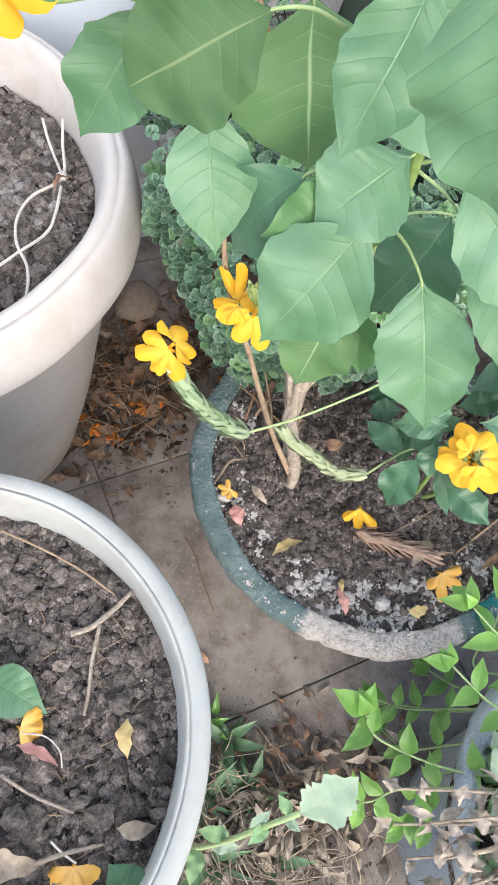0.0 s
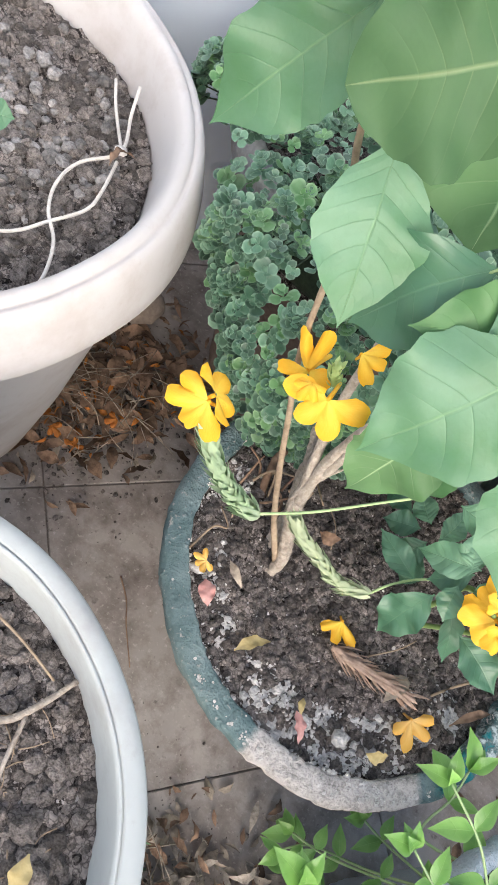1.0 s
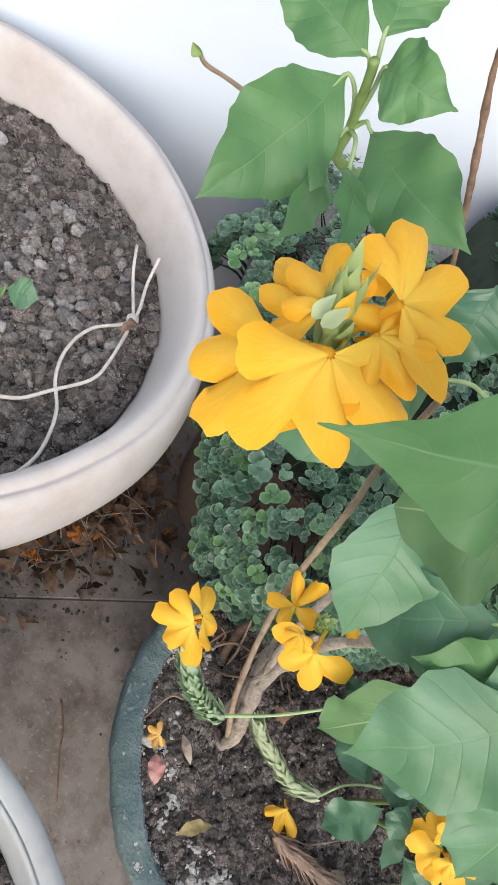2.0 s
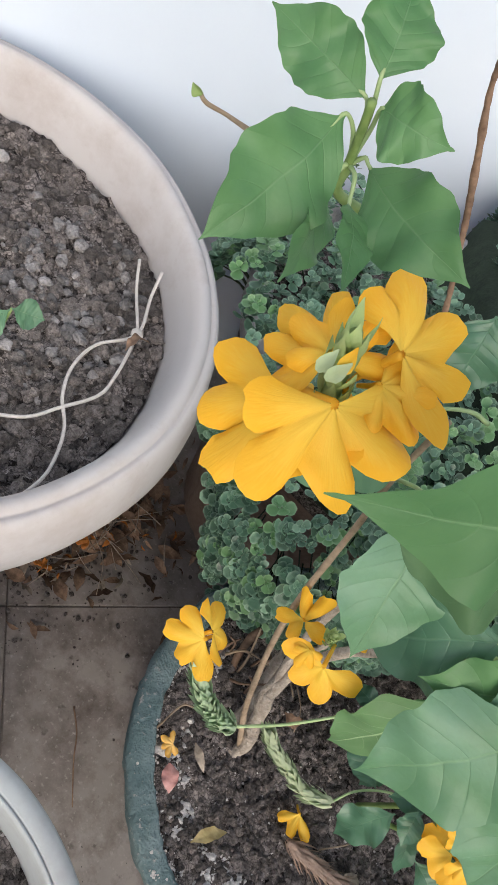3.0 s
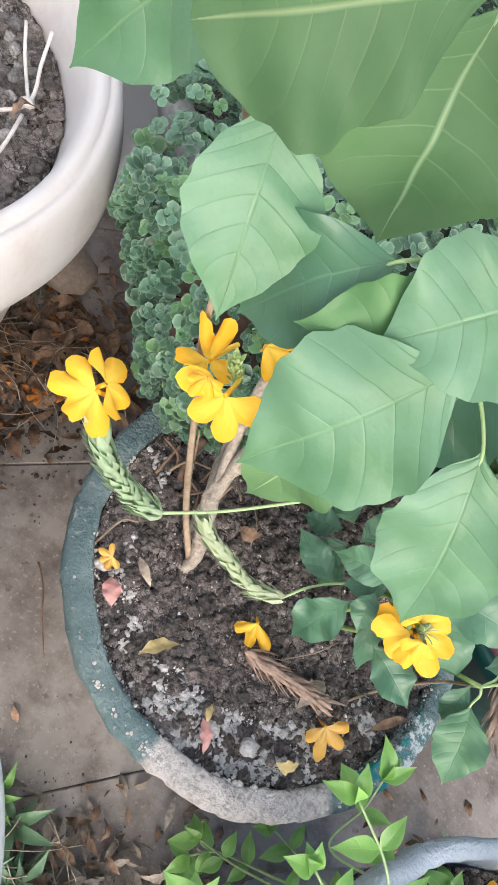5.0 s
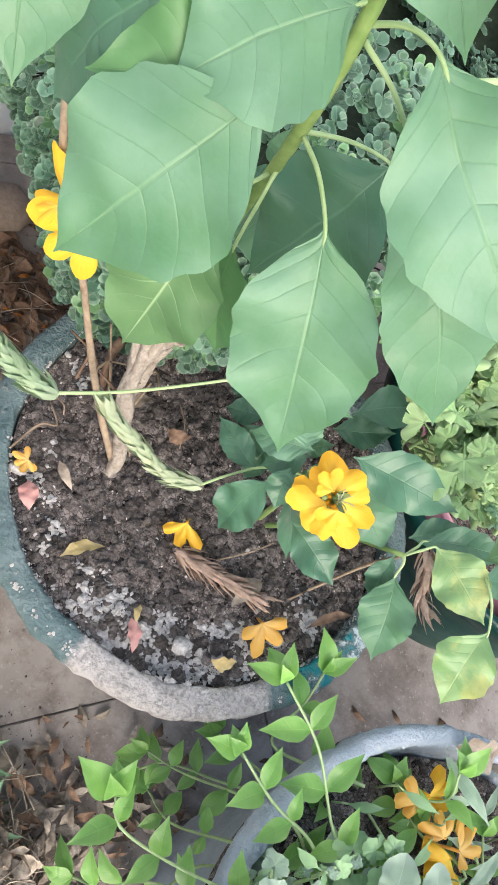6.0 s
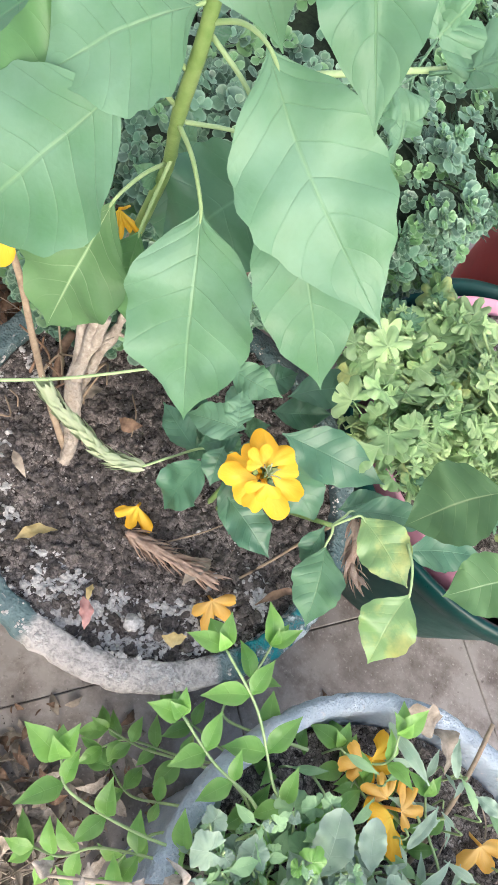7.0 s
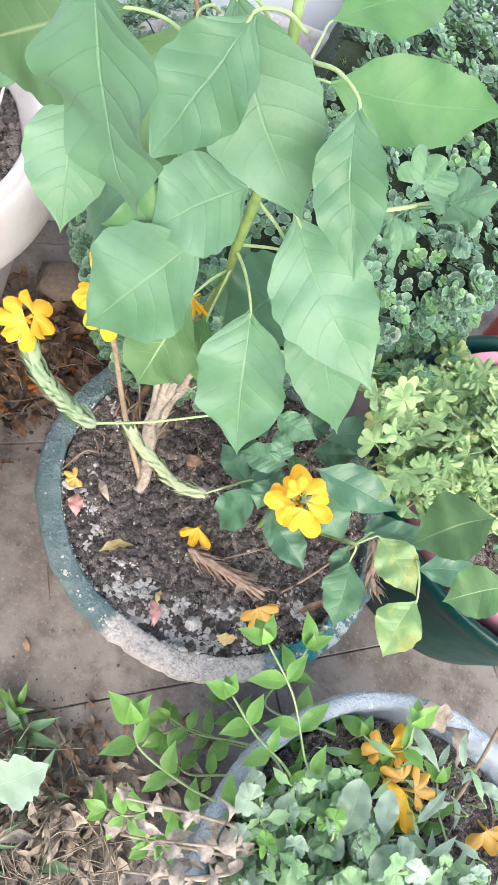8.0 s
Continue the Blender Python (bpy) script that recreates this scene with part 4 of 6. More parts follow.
for k in range(10):
    a = Vector((-0.150 + 0.006 * k, 0.040 + 0.010 * (k % 4), SOIL_GREEN - 0.005))
    part("dead_stem", tube([a, a + Vector((0.010 * math.sin(k * 2.1), 0.012 * math.cos(k), 0.035)), a + Vector((0.030 * math.sin(k * 2.1), 0.020 * math.cos(k * 1.3) - 0.008, 0.055 + 0.012 * (k % 3)))], 0.0016, 0.0008, 6, 5, 0.3), STEM_TAN if k % 2 else DEAD_LEAF, bush)

# broad leaves, from the middle outwards
NODE = (-0.088, -0.020, 0.735)
leaf(bush, (-0.059, -0.036, 0.676), (-0.014, -0.074, 0.587), 0.066, stalk_from=(-0.088, -0.012, 0.684), fold=0.08, widest=0.40, lean=(0.1, -0.1, 0))
leaf(bush, (-0.064, -0.028, 0.747), (0.027, -0.056, 0.702), 0.059, stalk_from=NODE, fold=0.07, wave=0.07, widest=0.42)
leaf(bush, (-0.046, -0.022, 0.708), (0.032, -0.042, 0.632), 0.050, stalk_from=(-0.086, -0.018, 0.730), fold=0.08)
leaf(bush, (-0.060, -0.040, 0.826), (-0.017, -0.073, 0.774), 0.036, LEAF, stalk_from=(-0.090, -0.020, 0.815), lean=(0.7, 0, -0.4), fold=0.14)
leaf(bush, (-0.098, -0.052, 0.719), (-0.133, -0.096, 0.641), 0.072, stalk_from=(-0.091, -0.016, 0.694), fold=0.05, wave=0.07, widest=0.46)
leaf(bush, (-0.101, -0.020, 0.632), (-0.107, -0.048, 0.539), 0.060, LEAF_VEINED, stalk_from=(-0.094, 0.010, 0.640), fold=0.07)
leaf(bush, (-0.088, -0.008, 0.612), (-0.066, -0.021, 0.548), 0.044, LEAF_MID, stalk_from=(-0.092, 0.012, 0.650), fold=0.12, lean=(-0.3, 0, 0))
# back leaf behind the stem: the deep colour stands in for its shade
leaf(bush, (-0.052, 0.050, 0.655), (-0.078, 0.010, 0.580), 0.078, LEAF_DARK, stalk_from=(-0.092, 0.010, 0.668), fold=0.06)
leaf(bush, (-0.100, 0.060, 0.612), (-0.074, 0.052, 0.540), 0.040, LEAF_DARK, fold=0.1)
leaf(bush, (-0.204, -0.026, 0.732), (-0.174, -0.070, 0.668), 0.054, LEAF, stalk_from=(-0.219, -0.010, 0.712), fold=0.05, widest=0.48, twist=0, bend=0.0, wave=0.05, ragged=0.03)
leaf(bush, (-0.236, -0.018, 0.766), (-0.274, -0.044, 0.687), 0.054, LEAF, stalk_from=(-0.216, -0.002, 0.765), fold=0.08, arch=0.08)
leaf(bush, (-0.168, -0.048, 0.802), (-0.220, -0.085, 0.767), 0.066, LEAF_OLIVE, stalk_from=(-0.140, -0.032, 0.795), fold=0.04, widest=0.55, power=0.55, acute=0.2)
leaf(bush, (-0.204, -0.108, 0.862), (-0.265, -0.155, 0.841), 0.048, LEAF_SHADED, stalk_from=(-0.190, -0.090, 0.858), fold=0.03, widest=0.40, twist=0, arch=0.03, power=0.95)
leaf(bush, (-0.138, -0.040, 0.722), (-0.173, -0.048, 0.651), 0.056, LEAF_DARK, stalk_from=(-0.115, -0.010, 0.712), fold=0.06)
leaf(bush, (-0.098, -0.034, 0.716), (-0.152, -0.066, 0.692), 0.048, LEAF_MID, stalk_from=(-0.090, -0.018, 0.712), fold=0.06)
leaf(bush, (-0.168, 0.020, 0.775), (-0.146, 0.006, 0.682), 0.104, LEAF_VEINED, stalk_from=(-0.165, 0.040, 0.770), fold=0.06, wave=0.06)
leaf(bush, (-0.091, -0.024, 0.742), (-0.126, -0.062, 0.706), 0.060, stalk_from=NODE, fold=0.05, wave=0.06, widest=0.48)
leaf(bush, (-0.108, -0.058, 0.842), (-0.119, -0.097, 0.780), 0.046, stalk_from=(-0.095, -0.030, 0.830), fold=0.06)
leaf(bush, (-0.128, -0.040, 0.834), (-0.055, -0.042, 0.756), 0.062, stalk_from=(-0.110, -0.020, 0.815), fold=0.05, wave=0.05)
leaf(bush, (-0.090, -0.200, 0.918), (-0.066, -0.205, 0.866), 0.040, stalk_from=(-0.100, -0.170, 0.915), fold=0.06)
leaf(bush, (-0.112, 0.120, 0.725), (0.000, 0.235, 0.722), 0.064, LEAF_MID, stalk_from=(-0.118, 0.080, 0.735), fold=0.06, widest=0.4)
leaf(bush, (-0.135, 0.150, 0.742), (-0.085, 0.270, 0.756), 0.060, LEAF_MID, stalk_from=(-0.122, 0.090, 0.740), fold=0.06)
for b, t, w in (((-0.099, 0.056, 0.606), (-0.100, 0.055, 0.636), 0.016), ((-0.099, 0.065, 0.590), (-0.109, 0.055, 0.597), 0.012), ((-0.097, 0.023, 0.616), (-0.109, 0.012, 0.625), 0.014), ((-0.097, 0.025, 0.708), (-0.092, 0.011, 0.705), 0.013)):
    leaf(bush, b, t, w, fold=0.2)
# the sprig that rises behind the large bloom
SPRIG = (-0.332, 0.017, 0.790)
part("sprig", tube([(-0.285, 0.061, 0.764), (-0.306, 0.041, 0.769), (-0.328, 0.019, 0.776), SPRIG, (-0.335, 0.010, 0.809), (-0.337, 0.005, 0.821)], 0.0026, 0.0018, 8, 6, 0.1), STEM_GREEN, bush)
leaf(bush, (-0.343, 0.008, 0.809), (-0.347, -0.049, 0.765), 0.046, LEAF_MID, stalk_from=SPRIG, fold=0.07)
leaf(bush, (-0.340, 0.009, 0.818), (-0.387, 0.003, 0.821), 0.030, LEAF_MID, stalk_from=SPRIG, fold=0.10)
leaf(bush, (-0.340, 0.009, 0.826), (-0.355, 0.029, 0.851), 0.032, LEAF_MID, stalk_from=SPRIG, fold=0.10)
leaf(bush, (-0.333, 0.006, 0.821), (-0.304, 0.002, 0.830), 0.030, LEAF_MID, stalk_from=SPRIG, fold=0.08, widest=0.4, arch=0.25)
leaf(bush, (-0.325, 0.015, 0.797), (-0.265, -0.004, 0.803), 0.040, LEAF_MID, stalk_from=SPRIG, fold=0.07)
leaf(bush, (-0.333, 0.010, 0.782), (-0.314, -0.048, 0.778), 0.022, LEAF_MID, stalk_from=SPRIG, fold=0.08)
leaf(bush, (-0.320, 0.003, 0.787), (-0.295, -0.040, 0.789), 0.019, LEAF_MID, stalk_from=SPRIG, fold=0.08)
leaf(bush, (-0.248, 0.008, 0.796), (-0.237, -0.005, 0.763), 0.036, LEAF_DARK, fold=0.08)
part("bud_twig", tube([(-0.374, 0.015, 0.769), (-0.385, 0.011, 0.769), (-0.393, 0.007, 0.769), (-0.396, 0.002, 0.774)], 0.0013, 0.0010, 6, 5, 0.3), STEM_TAN, bush)
part("bud", blade((-0.394, 0.002, 0.774), (-0.399, -0.000, 0.776), 0.0050, (0, -1, 0.2), fold=0.5, rows=8, cols=6, power=0.7), STEM_GREEN, bush)
part("dry_twig", tube([(-0.327, 0.141, 0.816), (-0.322, 0.157, 0.793), (-0.301, 0.171, 0.755), (-0.280, 0.187, 0.716), (-0.247, 0.192, 0.661), (-0.231, 0.197, 0.623)], 0.0022, 0.0018, 8, 12, 0.6), DEAD_LEAF, bush, "dry brown twig")


# blooms
def flower_at(throat, toward, size, parent, seed, spread=215, up=(-0.1, -0.5, 1.0), cup=0.2, material=None, wide=0.54, lobes=5):
    return part("flower", floret(throat, Vector(toward) - Vector(throat), up, size, lobes, spread, 0.16, seed, cup, wide), material or PETAL, parent)


def cone(foot, mid, top, radius, rows=6):
    return part("flower_head", spike([foot, mid, top], radius, rows, 5, 0.5), BRACT_FRESH, bush, "yellow-green bract cone")


big = cone((-0.274, -0.093, 0.798), (-0.279, -0.097, 0.816), (-0.283, -0.099, 0.829), 0.0042, 6)
flower_at((-0.273, -0.106, 0.812), (-0.258, -0.116, 0.803), 0.0330, big, 1.0, 235, (0.35, -0.35, 0.86), 0.10, wide=0.58)
flower_at((-0.284, -0.105, 0.799), (-0.282, -0.121, 0.784), 0.0300, big, 2.2, 225, (-0.20, -0.64, 0.74), 0.10, wide=0.58)
flower_at((-0.283, -0.093, 0.812), (-0.303, -0.081, 0.804), 0.0262, big, 3.1, 200, (-0.30, -0.50, 0.80), 0.28, wide=0.58)
flower_at((-0.270, -0.088, 0.826), (-0.264, -0.070, 0.831), 0.0262, big, 4.3, 225, (0.10, -0.30, 0.95), 0.15, wide=0.58)
flower_at((-0.283, -0.096, 0.815), (-0.290, -0.088, 0.820), 0.0170, big, 5.2, 240, (-0.2, -0.6, 0.7), 0.5, wide=0.58)
flower_at((-0.268, -0.094, 0.818), (-0.256, -0.090, 0.822), 0.0180, big, 6.4, 190, (0.3, -0.4, 0.8), 0.4, wide=0.58)
for k, p in enumerate(((-0.278, -0.106, 0.821), (-0.283, -0.106, 0.816), (-0.280, -0.108, 0.818))):
    part("bud", blade(Vector(p), Vector(p) + Vector((0.002 * (k - 1), 0.002, 0.009)), 0.0045, (0, -1, 0.3), fold=0.3, rows=6, cols=4, power=0.8), PETAL if k < 1 else BRACT, big)
mid_head = cone((-0.154, -0.012, 0.572), (-0.158, -0.016, 0.584), (-0.160, -0.021, 0.598), 0.0034)
flower_at((-0.171, -0.006, 0.559), (-0.181, -0.006, 0.593), 0.0370, mid_head, 8.0, 62, (-0.25, -0.80, 0.50), 0.10, lobes=2, wide=0.36)
flower_at((-0.171, -0.007, 0.560), (-0.181, -0.023, 0.554), 0.0205, mid_head, 8.7, 110, (-0.25, -0.70, 0.60), 0.15, lobes=2, wide=0.45)
flower_at((-0.170, -0.007, 0.560), (-0.160, -0.012, 0.566), 0.0170, mid_head, 8.3, 80, (-0.1, -0.80, 0.55), 0.15, lobes=1, wide=0.5)
flower_at((-0.152, -0.035, 0.584), (-0.147, -0.048, 0.565), 0.0262, mid_head, 9.1, 235, (-0.11, -0.79, 0.60), 0.10, lobes=4, wide=0.58)
flower_at((-0.153, -0.000, 0.593), (-0.133, -0.002, 0.600), 0.0190, mid_head, 10.3, 150, cup=0.3, lobes=3)
flower_at((-0.165, -0.033, 0.584), (-0.165, -0.042, 0.583), 0.0120, mid_head, 11.3, 240, cup=0.5)
low = cone((0.060, 0.008, 0.454), (0.056, 0.004, 0.467), (0.055, 0.001, 0.480), 0.0036)
for k, (to, size) in enumerate((((0.047, 0.031, 0.486), 0.0275), ((0.080, 0.012, 0.480), 0.0262), ((0.070, -0.028, 0.466), 0.0275), ((0.036, -0.026, 0.458), 0.0275), ((0.024, 0.008, 0.468), 0.0255))):
    heart = Vector((0.054, -0.001, 0.474))
    th = heart.lerp(Vector(to), 0.14)
    flower_at(th, to, size, low, 12.0 + k * 1.3, 112, (0.1 * (k - 2), -0.55, 1.0), 0.05 + 0.08 * (k % 3), lobes=2, wide=0.68)
for k, (th, to) in enumerate((((0.057, -0.010, 0.481), (0.062, -0.024, 0.474)), ((0.049, 0.001, 0.480), (0.036, 0.004, 0.482)))):
    flower_at(th, to, 0.0150, low, 31.0 + k, 170, (0.0, -0.55, 1.0), 0.1, lobes=3, wide=0.62)
for k in range(6):
    p = Vector((0.055, -0.003, 0.480))
    part("stamen", tube([p, p + Vector((0.004 * math.cos(k * 1.05), 0.004 * math.sin(k * 1.05) - 0.002, 0.008)), p + Vector((0.007 * math.cos(k * 1.05), 0.007 * math.sin(k * 1.05) - 0.004, 0.012))], 0.0005, 0.0004, 4, 3), BRACT_DRY, low)
flower_at((-0.115, 0.029, 0.573), (-0.106, 0.018, 0.565), 0.0180, bush, 20.0, 110, (0.0, -0.9, 0.4), 0.3)
# spikes on long bent stalks
part("flower_stalk", tube([(-0.229, -0.017, 0.760), (-0.243, -0.045, 0.781), (-0.262, -0.080, 0.789), (-0.274, -0.093, 0.799)], 0.0015, 0.0016, 6, 8), STEM_PALE, bush)
part("flower_stalk", tube([(-0.038, 0.051, 0.456), (-0.055, 0.038, 0.442), (-0.098, -0.010, 0.440), (-0.134, -0.044, 0.440)], 0.0012, 0.0013, 6, 8), STEM_PALE, bush)
spike_a = part("flower_spike", spike([(-0.134, -0.044, 0.440), (-0.156, -0.055, 0.462), (-0.177, -0.062, 0.492), (-0.197, -0.058, 0.513)], 0.0052, 30, 5, 0.1), BRACT, bush, "long pale green flower spike")
flower_at((-0.207, -0.050, 0.528), (-0.222, -0.070, 0.519), 0.0272, spike_a, 21.0, 190, (-0.15, -0.45, 0.9), 0.12, lobes=4, wide=0.60)
flower_at((-0.206, -0.042, 0.527), (-0.200, -0.027, 0.514), 0.0262, spike_a, 22.3, 240, (0.0, -0.35, 1.0), 0.12, lobes=4, wide=0.60)
part("flower_stalk", tube([(0.046, 0.028, 0.438), (0.014, 0.020, 0.423), (-0.003, 0.009, 0.402), (-0.019, -0.015, 0.402)], 0.0011, 0.0011, 6, 8), STEM_PALE, bush)
part("flower_spike", spike([(-0.019, -0.015, 0.402), (-0.045, -0.024, 0.402), (-0.070, -0.026, 0.416), (-0.090, -0.025, 0.424), (-0.107, -0.024, 0.437)], 0.0043, 28, 5, 0.15), BRACT_DRY, bush, "drying flower spike")

# ---- the young crossandra beside it ----
young = thing("crossandra_plant", (0.06, 0.03, SOIL_GREEN), "young crossandra with dark and yellowing leaves", "plant")
part("stem", tube([(0.050, 0.040, SOIL_GREEN - 0.02), (0.046, 0.035, 0.379), (0.036, 0.023, 0.444), (0.048, -0.004, 0.474)], 0.0030, 0.0018, 8, 7), STEM_GREEN, young)
part("stem", tube([(0.055, 0.040, SOIL_GREEN - 0.01), (0.081, 0.026, 0.388), (0.114, -0.003, 0.475)], 0.0026, 0.0018, 8, 7), STEM_GREEN, young)
part("stem", tube([(0.102, -0.017, 0.300), (0.118, 0.009, 0.334), (0.120, 0.012, 0.411), (0.114, -0.003, 0.475)], 0.0012, 0.0014, 6, 6), STEM_TAN, young, "thin dry stem lying over the soil")
leaf(young, (0.123, 0.005, 0.494), (0.174, -0.021, 0.495), 0.040, LEAF_YELLOW, stalk_from=(0.114, -0.003, 0.475), fold=0.08, wave=0.09)
leaf(young, (0.174, -0.027, 0.501), (0.181, -0.071, 0.466), 0.043, LEAF_YELLOW, stalk_from=(0.157, 0.001, 0.506), fold=0.07)
leaf(young, (0.119, -0.013, 0.464), (0.142, -0.060, 0.432), 0.041, LEAF, stalk_from=(0.114, -0.003, 0.475), fold=0.07)
leaf(young, (0.017, 0.003, 0.436), (0.015, -0.018, 0.364), 0.040, LEAF_DARK, fold=0.07)
leaf(young, (0.044, -0.016, 0.443), (0.095, -0.032, 0.434), 0.034, LEAF_DARK, fold=0.1)
leaf(young, (0.048, 0.028, 0.486), (0.130, 0.039, 0.493), 0.042, LEAF_DARK, fold=0.08)
leaf(young, (0.053, 0.022, 0.482), (0.108, 0.001, 0.457), 0.044, LEAF_DARK, fold=0.05)
leaf(young, (0.043, 0.089, 0.444), (0.101, 0.132, 0.466), 0.036, LEAF_DARK, fold=0.1)
leaf(young, (-0.008, 0.065, 0.465), (0.035, 0.056, 0.483), 0.030, LEAF, fold=0.1)
leaf(young, (0.027, 0.024, 0.470), (-0.016, 0.022, 0.444), 0.030, LEAF, fold=0.12)
leaf(young, (0.027, 0.023, 0.462), (0.006, 0.010, 0.434), 0.026, LEAF_DARK, fold=0.12)
leaf(young, (0.021, 0.021, 0.467), (0.008, 0.046, 0.475), 0.024, LEAF, fold=0.12)
leaf(young, (0.035, 0.020, 0.473), (0.044, 0.006, 0.457), 0.020, LEAF, fold=0.12)
leaf(young, (0.021, 0.009, 0.458), (0.029, -0.016, 0.442), 0.024, LEAF_DARK, fold=0.12)
leaf(young, (0.033, 0.008, 0.433), (0.069, -0.014, 0.387), 0.022, LEAF_DARK, fold=0.12)
leaf(young, (0.111, -0.003, 0.468), (0.124, -0.021, 0.429), 0.022, LEAF_DARK, fold=0.14)
leaf(young, (0.113, 0.012, 0.473), (0.139, 0.037, 0.487), 0.022, LEAF_DARK, fold=0.14)
leaf(young, (0.118, 0.009, 0.485), (0.171, 0.027, 0.505), 0.026, LEAF_DARK, stalk_from=(0.114, -0.003, 0.475), fold=0.14)
leaf(young, (0.179, 0.037, 0.567), (0.142, 0.000, 0.521), 0.060, LEAF_OLIVE, fold=0.06)
leaf(young, (0.176, 0.022, 0.460), (0.240, 0.062, 0.462), 0.034, LEAF_DARK, stalk_from=(0.130, 0.010, 0.470), fold=0.08)
leaf(young, (0.214, -0.003, 0.562), (0.184, -0.028, 0.523), 0.044, LEAF_VEINED, fold=0.06)
leaf(young, (0.010, 0.022, 0.404), (-0.036, 0.045, 0.399), 0.026, LEAF_DARK, fold=0.12)
for bx, tx, w, m in (((-0.006, 0.068, 0.403), (-0.036, 0.063, 0.387), 0.026, LEAF_DARK), ((0.002, 0.057, 0.409), (-0.007, 0.037, 0.381), 0.028, LEAF_DARK), ((-0.002, 0.074, 0.409), (-0.025, 0.093, 0.412), 0.024, LEAF), ((0.009, 0.062, 0.413), (0.014, 0.095, 0.430), 0.024, LEAF), ((0.007, 0.048, 0.402), (0.010, 0.026, 0.375), 0.022, LEAF_DARK), ((0.015, 0.047, 0.415), (0.042, 0.036, 0.399), 0.022, LEAF), ((-0.019, 0.079, 0.399), (-0.045, 0.092, 0.383), 0.022, LEAF_DARK), ((0.020, 0.089, 0.426), (0.042, 0.124, 0.434), 0.028, LEAF_DARK), ((0.041, 0.084, 0.423), (0.083, 0.105, 0.440), 0.030, LEAF_DARK), ((0.031, 0.052, 0.422), (0.043, 0.058, 0.442), 0.018, LEAF)):
    leaf(young, bx, tx, w, m, fold=0.14, wave=0.10)
part("dead_spike", spike([(0.128, 0.010, 0.476), (0.136, -0.001, 0.471), (0.143, -0.014, 0.463), (0.156, -0.022, 0.463)], 0.0046, 9, 5, 0.3, 0.8), BRACT_DEAD, young, "withered brown flower spike")

# ---- fallen bits on the green pot's soil ----
solo("fallen_flower", floret((-0.003, -0.012, 0.329), (0.1, -0.5, -0.12), (-0.1, -0.4, 1), 0.024, 3, 135, 0.2, 2.0, 0.35), PETAL, "fallen orange flower on dark soil", "flower", "fallen flowers")
solo("fallen_flower", floret((0.094, -0.043, 0.327), (0.55, -0.5, 0.0), (-0.2, -0.2, 1), 0.025, 4, 190, 0.16, 5.0, 0.2), PETAL_FADED, "fading orange flower lying on the soil", "flower", "fallen flowers")
solo("dead_flower_spike", spike([(0.005, -0.034, 0.323), (0.032, -0.034, 0.325), (0.061, -0.031, 0.326), (0.090, -0.026, 0.324)], 0.0050, 22, 6, 0.2, 1.0), BRACT_DEAD, "dry brown flower spike on the soil", "flower spike")
solo("fallen_leaf", curled((0.071, -0.028, 0.323), 0.036, 0.016, -1.9, 0.1, 0.5, 1), STRAW_LEAF, "dry tan leaf lying on the soil", "leaf", "fallen leaves")
solo("fallen_leaf", curled((-0.057, -0.077, 0.317), 0.036, 0.012, 0.9, 0.0, 0.4, 2), YELLOW_LEAF, "narrow yellowed leaf on dark soil", "leaf", "fallen leaves")
solo("fallen_leaf", curled((-0.104, -0.036, 0.317), 0.026, 0.008, -0.55, 0.0, 0.4, 3), STRAW_LEAF, "narrow straw-coloured leaf on dark soil", "leaf", "fallen leaves")
solo("fallen_petal", curled((-0.116, -0.067, 0.319), 0.024, 0.016, -0.9, 0.1, 0.3, 4), PINK_PETAL, "dried dusky pink petal on the soil", "petal")
solo("fallen_petal", curled((0.011, -0.109, 0.320), 0.026, 0.013, -0.9, 0.0, 0.3, 5), PINK_PETAL, "small dried pink petal on white crust", "petal")
solo("fallen_leaf", curled((0.006, -0.093, 0.319), 0.016, 0.006, -1.3, 0.2, 0.4, 25), YELLOW_LEAF, "tiny yellowed leaf on white crust", "leaf", "fallen leaves")
solo("fallen_flower", floret((-0.133, -0.047, 0.326), (-0.4, -0.6, 0.1), (0, -0.2, 1), 0.012, 5, 260, 0.3, 9.0, 0.4), PETAL_FADED, "shrivelled brownish orange flower by the rim", "flower", "fallen flowers")
solo("pebble", clod((0.048, -0.093, 0.317), 0.0078, 77, 0.6), CRUST, "small white stone on the soil", "stone")
solo("pebble", clod((-0.136, -0.055, 0.317), 0.0055, 78, 0.6), CRUST, "small white stone by the rim", "stone")
solo("fallen_leaf", curled((0.084, -0.084, 0.318), 0.022, 0.014, 0.5, 0.0, 0.4, 6), YELLOW_LEAF, "small beige leaf scrap on the soil", "leaf", "fallen leaves")
solo("fallen_leaf", curled((0.147, -0.004, 0.323), 0.050, 0.008, 0.85, 0.05, 0.6, 7), DEAD_LEAF, "curled brown leaf against the rim", "leaf", "fallen leaves")
solo("fallen_leaf", curled((-0.094, 0.055, 0.321), 0.026, 0.012, 1.2, 0.2, 0.7, 8), STRAW_LEAF, "dry curled leaf under the bush", "leaf", "fallen leaves")
solo("fallen_leaf", curled((-0.051, 0.055, 0.319), 0.022, 0.014, 0.2, 0.2, 0.8, 9), DEAD_LEAF, "brown curled leaf under the bush", "leaf", "fallen leaves")
solo("twig", tube([(-0.151, -0.044, 0.316), (-0.146, -0.015, 0.319), (-0.135, -0.007, 0.321), (-0.151, 0.008, 0.316)], 0.0011, 0.0008, 5, 5), STEM_TAN, "thin bent twig on the soil", "twig")
